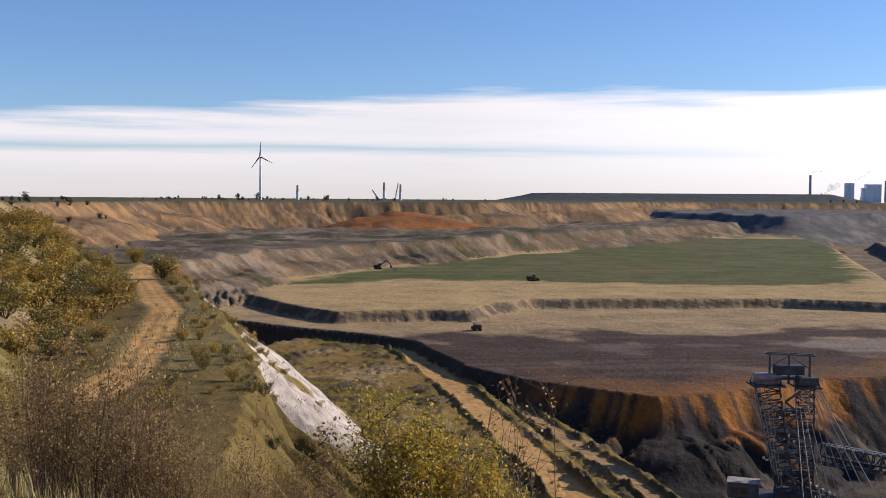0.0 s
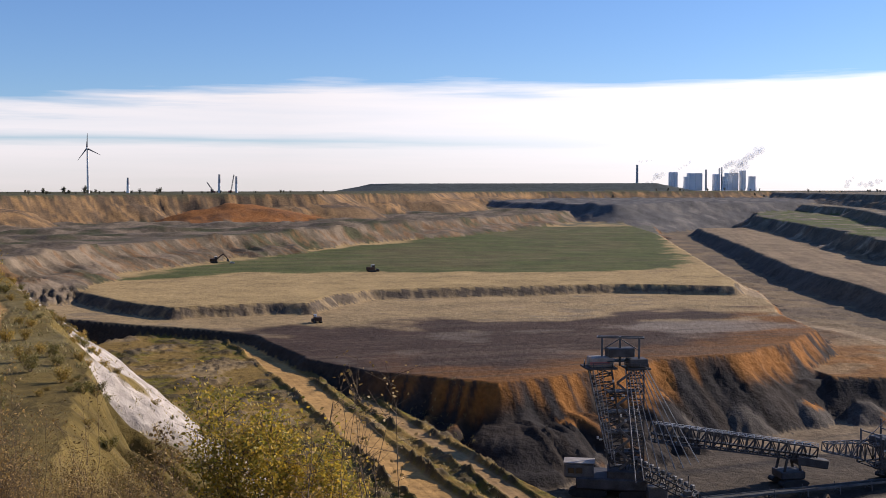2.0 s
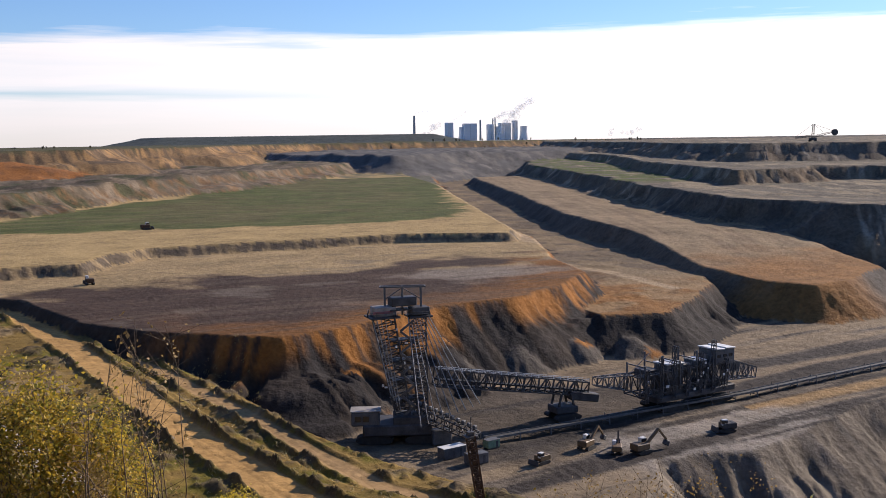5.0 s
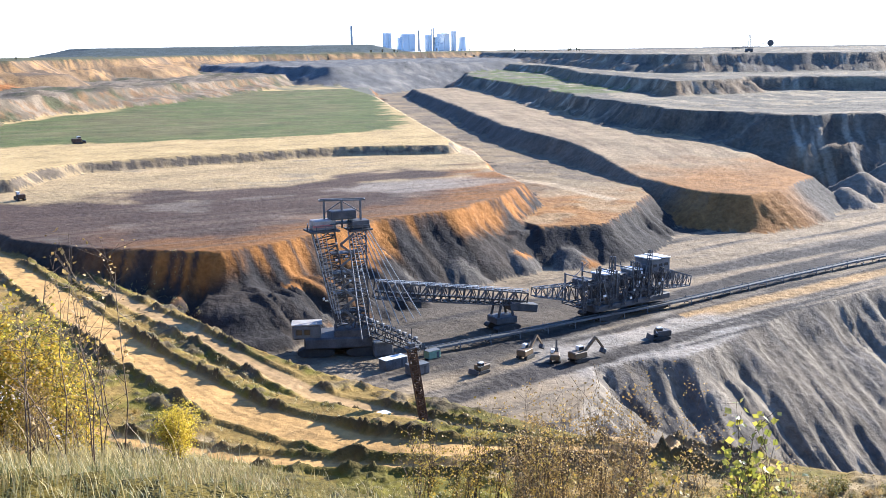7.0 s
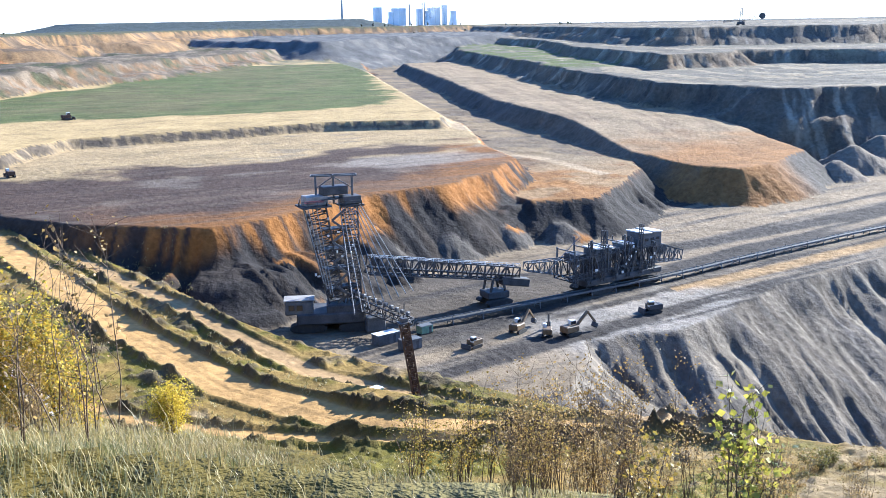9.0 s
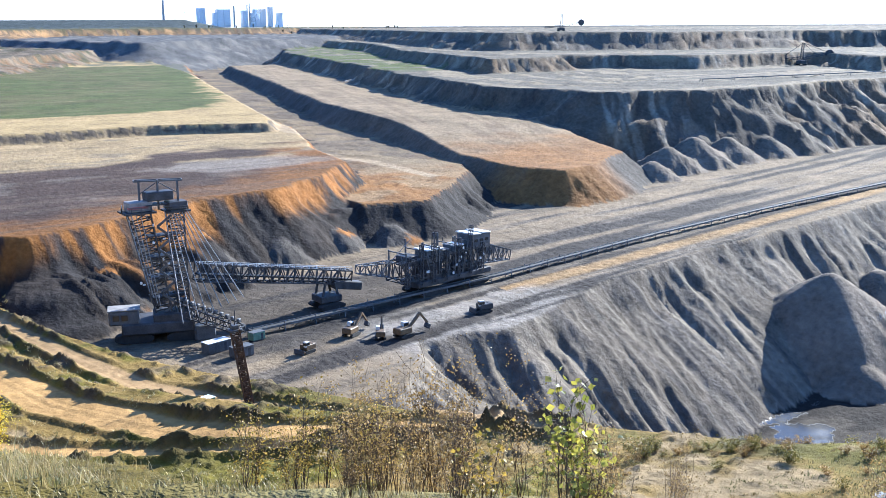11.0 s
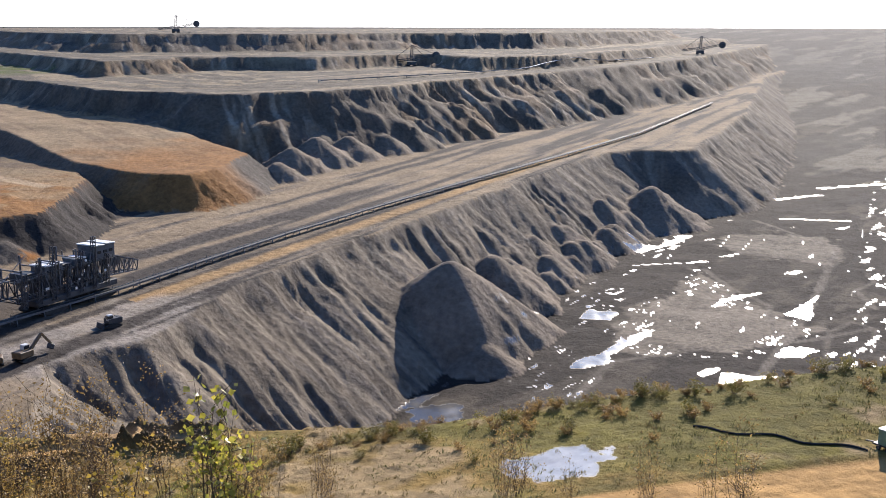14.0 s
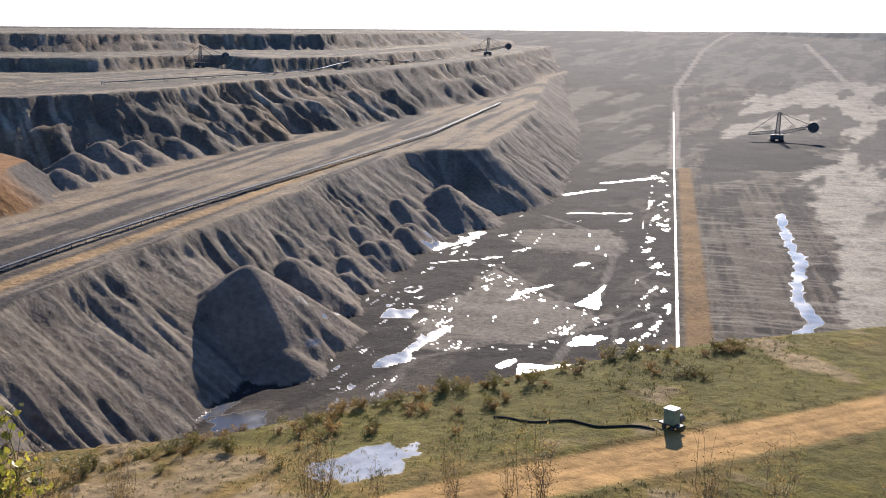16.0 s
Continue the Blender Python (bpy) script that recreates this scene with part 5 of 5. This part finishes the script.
GRASS = leaf_mat("autumn_grass", (0.12, 0.11, 0.03), (0.50, 0.40, 0.18))
GREENGRASS = leaf_mat("green_grass", (0.08, 0.085, 0.022), (0.30, 0.27, 0.10))
STRAW = leaf_mat("dry_straw", (0.19, 0.14, 0.055), (0.46, 0.35, 0.15))
BROWN = leaf_mat("withered_leaves", (0.13, 0.075, 0.022), (0.42, 0.27, 0.09), 0.45)
GOLD = leaf_mat("turning_leaves", (0.22, 0.21, 0.03), (0.72, 0.47, 0.06), 0.55)
YELLOWLEAF = leaf_mat("yellow_leaves", (0.40, 0.29, 0.02), (0.70, 0.52, 0.05), 0.45)
FRESH = leaf_mat("yellow_green_leaves", (0.13, 0.14, 0.025), (0.46, 0.38, 0.06), 0.5, 0.3)
OLIVELEAF = leaf_mat("olive_scrub_leaves", (0.08, 0.085, 0.018), (0.26, 0.20, 0.045), 0.35)
AMBERLEAF = leaf_mat("amber_scrub_leaves", (0.17, 0.13, 0.02), (0.46, 0.29, 0.05), 0.4)
FARLEAF = leaf_mat("dark_tree_leaves", (0.025, 0.032, 0.018), (0.07, 0.075, 0.035), 0.2)
BARK = noisy("twig_bark", (0.045, 0.028, 0.015), (0.15, 0.095, 0.05), 20, 0.9)


def leaves_mesh(C, size, rng, shape=1.0, droop=0.3):
    """Folded leaves (two triangles with a pointed tip) at the centres C."""
    n = len(C)
    a = rng.uniform(0, 2 * np.pi, n)
    tilt = rng.uniform(-0.9, 0.9, n) - droop
    u = np.stack([np.cos(a) * np.cos(tilt), np.sin(a) * np.cos(tilt), np.sin(tilt)], 1)
    v = np.cross(u, rng.normal(size=(n, 3)))
    v /= np.linalg.norm(v, axis=1)[:, None] + 1e-9
    s = (size * rng.uniform(0.6, 1.3, n))[:, None]
    w = np.cross(u, v)
    V = np.stack([C, C + u * s * 0.55 + v * s * 0.36 * shape + w * s * 0.08, C + u * s * 1.15, C + u * s * 0.55 - v * s * 0.36 * shape + w * s * 0.08], 1).reshape(-1, 3)
    idx = np.arange(n)[:, None] * 4
    F = np.concatenate([idx + np.array([[0, 1, 2]]), idx + np.array([[0, 2, 3]])], 0)
    return V, F


def branches(rng, height_, spread, stems, twigs, thick, lean=(0, 0)):
    """Stem and twig segments: list of (a, b, r0, r1), and the places where leaves sit."""
    segs, tips = [], []
    for s in range(stems):
        a = rng.uniform(0, 2 * np.pi)
        top = np.array([np.cos(a) * spread * rng.uniform(0.2, 1) + lean[0], np.sin(a) * spread * rng.uniform(0.2, 1) + lean[1], height_ * rng.uniform(0.7, 1.0)])
        base = np.array([np.cos(a), np.sin(a), 0]) * spread * 0.12 * rng.uniform(0, 1)
        mid = base * 0.5 + top * 0.5 + rng.normal(size=3) * height_ * 0.04
        P = [base, (base + mid) / 2 + rng.normal(size=3) * height_ * 0.015, mid, (mid + top) / 2 + rng.normal(size=3) * height_ * 0.02, top]
        for k in range(4):
            segs.append((P[k], P[k + 1], thick * (1 - k / 4.6), thick * (1 - (k + 1) / 4.6)))
        for t in range(twigs):
            f = rng.uniform(0.25, 1.0)
            k = min(int(f * 4), 3)
            p = P[k] + (P[k + 1] - P[k]) * (f * 4 - k)
            d = rng.normal(size=3)
            d[2] = abs(d[2]) * 0.9 + 0.35
            d = d / np.linalg.norm(d) * height_ * rng.uniform(0.08, 0.24) * (1.25 - 0.6 * f)
            q = p + d
            segs.append((p, q, thick * 0.38, thick * 0.15))
            for g in rng.uniform(0.25, 1.0, 6):
                tips.append(p + d * g + rng.normal(size=3) * height_ * 0.012)
        tips.append(top)
    return segs, np.array(tips)


def twig_mesh(segs):
    V, F = [], []
    for a, b, r0, r1 in segs:
        d = b - a
        d = d / (np.linalg.norm(d) + 1e-9)
        u = np.cross(d, (0.3, 0.9, 0.1))
        u /= np.linalg.norm(u) + 1e-9
        w = np.cross(d, u)
        k = len(V)
        for p, r in ((a, r0), (b, r1)):
            for q in range(3):
                an = 2 * np.pi * q / 3
                V.append(tuple(p + (u * np.cos(an) + w * np.sin(an)) * r))
        for q in range(3):
            F.append((k + q, k + (q + 1) % 3, k + 3 + (q + 1) % 3, k + 3 + q))
    return V, F


GROWN = {}


def shrub(name, place, height_, spread, stems, twigs, leaf, leaf_size, count, label, category, group, seed, thick=0.01, jitter=0.05, shape=1.0, lean=(0, 0)):
    rng = np.random.default_rng(seed)
    m = thing(name, place, 0, label, category, group)
    segs, tips = branches(rng, height_, spread, stems, twigs, thick, lean)
    V, F = twig_mesh(segs)
    GROWN[m.name] = [tagged(soup("stem", V, F, BARK, m), kind="stuff")]
    if count:
        C = tips[rng.integers(0, len(tips), count)] + rng.normal(size=(count, 3)) * height_ * jitter
        C = C[C[:, 2] > 0.02]
        LV, LF = leaves_mesh(C, leaf_size, rng, shape)
        GROWN[m.name].append(tagged(soup("foliage", LV.tolist(), LF.tolist(), leaf, m), kind="stuff"))
    return m


def on_ground(x, y, sink=0.03):
    return (x, y, height(x, y) - sink)


# the large turning shrub in front of the look-out
shrub("poplar_shrub", on_ground(-0.33, 9.9), 2.2, 0.5, 16, 24, GOLD, 0.034, 9000, "young shrub with green and golden leaves on the slope", "shrub", "", 21, 0.011, 0.035)
shrub("poplar_shrub", on_ground(0.2, 9.6), 1.75, 0.45, 14, 20, GOLD, 0.033, 7000, "low shrub with green and golden leaves on the slope", "shrub", "", 22, 0.010, 0.035)
shrub("poplar_shrub", on_ground(0.62, 9.3), 1.3, 0.32, 10, 16, GOLD, 0.03, 2800, "thin shrub with golden leaves among tall grass", "shrub", "", 26, 0.009, 0.04)
shrub("poplar_shrub", on_ground(-0.95, 9.0), 1.15, 0.25, 7, 12, BROWN, 0.036, 500, "small half-bare shrub with dark leaves", "shrub", "", 27, 0.007, 0.03)
# bare stalks
for k, (x, y, h, sd) in enumerate(((0.40, 6.8, 1.6, 31), (0.78, 6.9, 1.75, 32), (0.66, 7.1, 1.6, 33), (0.14, 4.9, 0.95, 34), (0.50, 5.9, 1.2, 35))):
    shrub("bare_stalk", on_ground(x, y), h, 0.05 + 0.03 * (k % 3), 2, 14, BROWN, 0.026, 60, "tall thin brown stalk with few withered leaves", "weed", "bare stalks on the slope", sd, 0.006, 0.012)
# round yellow bush
shrub("yellow_bush", on_ground(1.17, 7.15), 0.40, 0.13, 16, 16, YELLOWLEAF, 0.013, 6500, "small round bush with bright yellow leaves", "bush", "", 41, 0.006, 0.085)
# leafy sapling in front of the pit
shrub("leafy_sapling", on_ground(2.3, 2.62), 0.62, 0.05, 4, 12, FRESH, 0.027, 130, "young sapling with large yellow-green leaves", "sapling", "", 51, 0.004, 0.03, 1.3)
shrub("leafy_sapling", on_ground(2.32, 2.55), 0.36, 0.16, 10, 10, FRESH, 0.023, 260, "bushy foot of a sapling with yellow leaves", "sapling", "", 52, 0.004, 0.06, 1.3)
shrub("leafy_sapling", on_ground(2.05, 2.75), 0.36, 0.12, 8, 9, AMBERLEAF, 0.018, 220, "low plant with yellow and amber leaves", "sapling", "", 53, 0.003, 0.05, 1.2)

# withered weeds: three kinds, copied over the slope
weeds = []
for k in range(4):
    weeds.append(shrub("withered_weed", on_ground(-2.2 + 0.3 * k, 7.2), 0.85 + 0.1 * k, 0.16, 7, 11, BROWN, 0.017, 420, "dense brown withered weed on the grassy slope", "weed", "withered weeds on the slope", 60 + k, 0.0035, 0.03))
rnd = random.Random(77)


def clone(ob, m):
    """A copy of a plant with its stem and foliage, sharing their meshes."""
    top = ob.copy()
    scene.collection.objects.link(top)
    top.matrix_basis = m
    for o in GROWN[ob.name]:
        c = o.copy()
        scene.collection.objects.link(c)
        c.parent = top
    return top


def scatter(kinds, n, az0, az1, d0, d1, s0, s1):
    XY = [at_az(rnd.uniform(az0, az1), rnd.uniform(d0, d1)) for _ in range(n)]
    Z = heights([p[0] for p in XY], [p[1] for p in XY])
    for (x, y), z in zip(XY, Z):
        src = rnd.choice(kinds)
        ob = clone(src, pose(x, y, float(z) - 0.03, 0, 0, rnd.uniform(0, 360)))
        ob.scale = [rnd.uniform(s0, s1)] * 3


scatter(weeds, 90, -27, -14, 6.2, 9.2, 0.7, 1.2)
scatter(weeds, 60, -14, -5, 6.2, 9.0, 0.35, 0.7)
scatter(weeds, 16, -5, 4, 7.0, 9.0, 0.4, 0.7)
scatter(weeds, 22, 28, 39, 3.8, 5.2, 0.35, 0.62)
scatter(weeds, 3, 31, 34, 4.4, 5.0, 0.75, 0.9)
scatter(weeds, 12, 39, 48, 3.3, 4.2, 0.25, 0.4)
scatter(weeds, 10, 56, 72, 3.4, 4.2, 0.25, 0.5)
scatter(weeds, 8, 76, 92, 3.4, 4.2, 0.25, 0.45)
amber = [shrub("amber_weed", on_ground(1.95, 4.0), 0.6, 0.14, 7, 12, AMBERLEAF, 0.013, 420, "weed with amber leaves beside dry grass", "weed", "withered weeds on the slope", 66, 0.003, 0.04)]
scatter(amber, 9, 22, 31, 4.0, 4.8, 0.6, 0.95)


def grass(name, label, n_tufts, blades, az0, az1, dmax, h0, h1, mat, seed, width=0.004, patchy=0.0):
    rng = np.random.default_rng(seed)
    az = np.radians(rng.uniform(az0, az1, n_tufts))
    d = rng.uniform(2.0, dmax, n_tufts)
    tx, ty = d * np.sin(az), d * np.cos(az)
    if patchy:
        keep = fbm(tx / 0.9, ty / 0.9, 3, seed) > patchy
        tx, ty = tx[keep], ty[keep]
    n = len(tx) * blades
    x = np.repeat(tx, blades) + rng.normal(size=n) * 0.06
    y = np.repeat(ty, blades) + rng.normal(size=n) * 0.06
    z = heights(x, y) - 0.02
    h = np.repeat(rng.uniform(h0, h1, len(tx)), blades) * rng.uniform(0.5, 1.1, n)
    h = h * (1 - 0.55 * smooth(np.degrees(np.arctan2(x, y)), 7, 18))
    a = rng.uniform(0, 2 * np.pi, n)
    b = h * rng.uniform(0.1, 0.7, n)
    dx, dy = np.cos(a), np.sin(a)
    w = width * rng.uniform(0.6, 1.5, n)
    sx, sy = -dy * w, dx * w
    B = np.stack([x, y, z], 1)
    M = B + np.stack([dx * b * 0.35, dy * b * 0.35, h * 0.6], 1)
    T = B + np.stack([dx * b, dy * b, h * 0.98], 1)
    S = np.stack([sx, sy, 0 * sx], 1)
    V = np.stack([B - S, B + S, M + S * 0.8, M - S * 0.8, T], 1).reshape(-1, 3)
    i = np.arange(n)[:, None] * 5
    F = np.concatenate([i + np.array([[0, 1, 2]]), i + np.array([[0, 2, 3]]), i + np.array([[3, 2, 4]])], 0)
    ob = soup(name, V.tolist(), F.tolist(), mat)
    tagged(ob, label, "grass", kind="stuff")


grass("grass", "olive and straw-coloured grass covering the slope", 9000, 9, -28, 94, 8.0, 0.04, 0.12, GRASS, 5, 0.0019, -0.14)
grass("tall_grass", "tall bleached grass stems on the slope", 900, 4, -28, 60, 8.5, 0.16, 0.36, STRAW, 6, 0.0014, 0.0)
grass("straw_tufts", "bleached tufts of dry grass on the slope", 700, 36, -4, 94, 7.0, 0.08, 0.2, STRAW, 8, 0.0014, 0.2)
grass("grass_tufts", "thick green tufts of grass on the slope", 1300, 30, -8, 94, 5.5, 0.04, 0.12, GREENGRASS, 7, 0.0017, 0.08)


def tussocks(name, label, n, blades, spot, h0, h1, mat, seed):
    """Clumps of rough grass away from the roads, as one mass."""
    rng = np.random.default_rng(seed)
    x, y = spot(rng.uniform(size=n), rng.uniform(size=n))
    keep = fbm(x / 14, y / 14, 3, seed) > -0.12
    for nm in ("haul", "service", "low", "wide"):
        keep &= edge_distance(x, y, ROADS[nm][0], False)[0] > ROADS[nm][1] + 0.6
    x, y = x[keep], y[keep]
    size = np.repeat(rng.uniform(h0, h1, len(x)), blades)
    x, y = np.repeat(x, blades), np.repeat(y, blades)
    k = len(x)
    x, y = x + rng.normal(size=k) * size * 0.45, y + rng.normal(size=k) * size * 0.45
    B = np.stack([x, y, heights(x, y) - 0.05], 1)
    a = rng.uniform(0, 2 * np.pi, k)
    U = np.stack([np.cos(a), np.sin(a), 0 * a], 1)
    W = np.stack([-np.sin(a), np.cos(a), 0 * a], 1) * (size * rng.uniform(0.07, 0.16, k))[:, None]
    T = B + U * (size * rng.uniform(0.2, 0.8, k))[:, None] + np.array([[0, 0, 1]]) * (size * rng.uniform(0.4, 1.0, k))[:, None]
    V = np.stack([B - W, B + W, T], 1).reshape(-1, 3)
    ob = soup(name, V.tolist(), (np.arange(k)[:, None] * 3 + np.array([[0, 1, 2]])).tolist(), mat)
    tagged(ob, label, "grass", kind="stuff")


tussocks("terrace_grass", "rough olive grass in clumps on the terrace", 9000, 7, lambda u, v: (70 + 150 * u, 20 + 125 * v), 0.25, 0.75, GREENGRASS, 15)
tussocks("terrace_straw", "dry straw-coloured grass in clumps on the terrace", 5000, 7, lambda u, v: (60 + 150 * u, 10 + 150 * v), 0.25, 0.7, STRAW, 16)
tussocks("bank_grass", "olive and brown grass on the banks beside the haul road", 6000, 7, lambda u, v: (-60 + 130 * u, 150 + 260 * v), 0.3, 1.0, GRASS, 17)

# scrub on the slopes of the pit
scrubs = []
for k, (mt, lb) in enumerate(((AMBERLEAF, "amber autumn scrub bush on the hillside"), (OLIVELEAF, "olive-green scrub bush on the hillside"), (AMBERLEAF, "golden-brown scrub bush on the hillside"))):
    x, y = at_az(-20 + k, 170 + 9 * k)
    scrubs.append(shrub("scrub_bush", on_ground(x, y, 0.1), 3.2, 2.3, 13, 12, mt, 0.27, 760, lb, "bush", "scrub on the hillside", 80 + k, 0.05, 0.1))


def scrub_over(n, pick, kinds, s0, s1):
    XY = []
    while len(XY) < n:
        p = pick()
        if all(edge_distance(np.array([p[0]]), np.array([p[1]]), ROADS[nm][0], False)[0][0] > ROADS[nm][1] + 2 for nm in ROADS):
            XY.append(p)
    Z = heights([p[0] for p in XY], [p[1] for p in XY])
    for (x, y), z in zip(XY, Z):
        ob = clone(rnd.choice(kinds), pose(x, y, float(z) - 0.1, 0, 0, rnd.uniform(0, 360)))
        s = rnd.uniform(s0, s1)
        ob.scale = (s, s, s * rnd.uniform(0.7, 1.1))


def hillside():
    f = rnd.random()
    y = 110 + 300 * f ** 1.4
    return (-58 - 0.17 * y + rnd.uniform(-0.5, 0.55) * (38 + 0.05 * y), y)


def bank_side():
    y = rnd.uniform(115, 370)
    return (-14 - 0.2 * y + rnd.uniform(-14, 22), y)


scrub_over(190, hillside, scrubs, 0.9, 2.3)
scrub_over(150, bank_side, scrubs, 0.25, 0.8)
scrub_over(36, lambda: (rnd.uniform(-40, 30), rnd.uniform(190, 420)), scrubs, 0.2, 0.6)
low = [shrub("low_bush", on_ground(118, 80, 0.1), 1.6, 1.3, 9, 9, OLIVELEAF, 0.17, 420, "low dark olive bush on the terrace", "bush", "low bushes on the terrace", 95, 0.03, 0.14)]
low.append(shrub("low_bush", on_ground(135, 60, 0.1), 1.2, 1.3, 9, 9, BROWN, 0.15, 420, "low russet bush on the terrace", "bush", "low bushes on the terrace", 96, 0.03, 0.14))


def terrace():
    f = rnd.random()
    x, y = 112 + 84 * f, 118 - 88 * f
    o = rnd.choice((rnd.uniform(-6, 3), rnd.uniform(-16, 3)))
    return x + o * 0.73, y + o * 0.68


scrub_over(130, terrace, low, 0.6, 1.8)
scrub_over(40, lambda: (rnd.uniform(38, 100), rnd.uniform(150, 290)), low, 0.2, 0.5)

# trees along the far rim
trees = []
for k in range(3):
    trees.append(shrub("tree", on_ground(*at_az(-12 + k, 2100), 0.3), 11 + 2 * k, 4.6, 9, 12, FARLEAF, 1.5, 330, "dark distant tree on the skyline", "tree", "trees along the skyline", 100 + k, 0.3, 0.07))


def rim():
    az = rnd.choice((rnd.uniform(-23, -17), rnd.uniform(-23, 3), rnd.uniform(-16, -6)))
    return at_az(az, rnd.uniform(1750, 2900) if az > -17 else rnd.uniform(900, 1500))


scrub_over(90, rim, trees, 0.3, 0.75)
scrub_over(24, lambda: at_az(rnd.uniform(20, 32), rnd.uniform(3600, 4300)), trees, 0.5, 0.9)
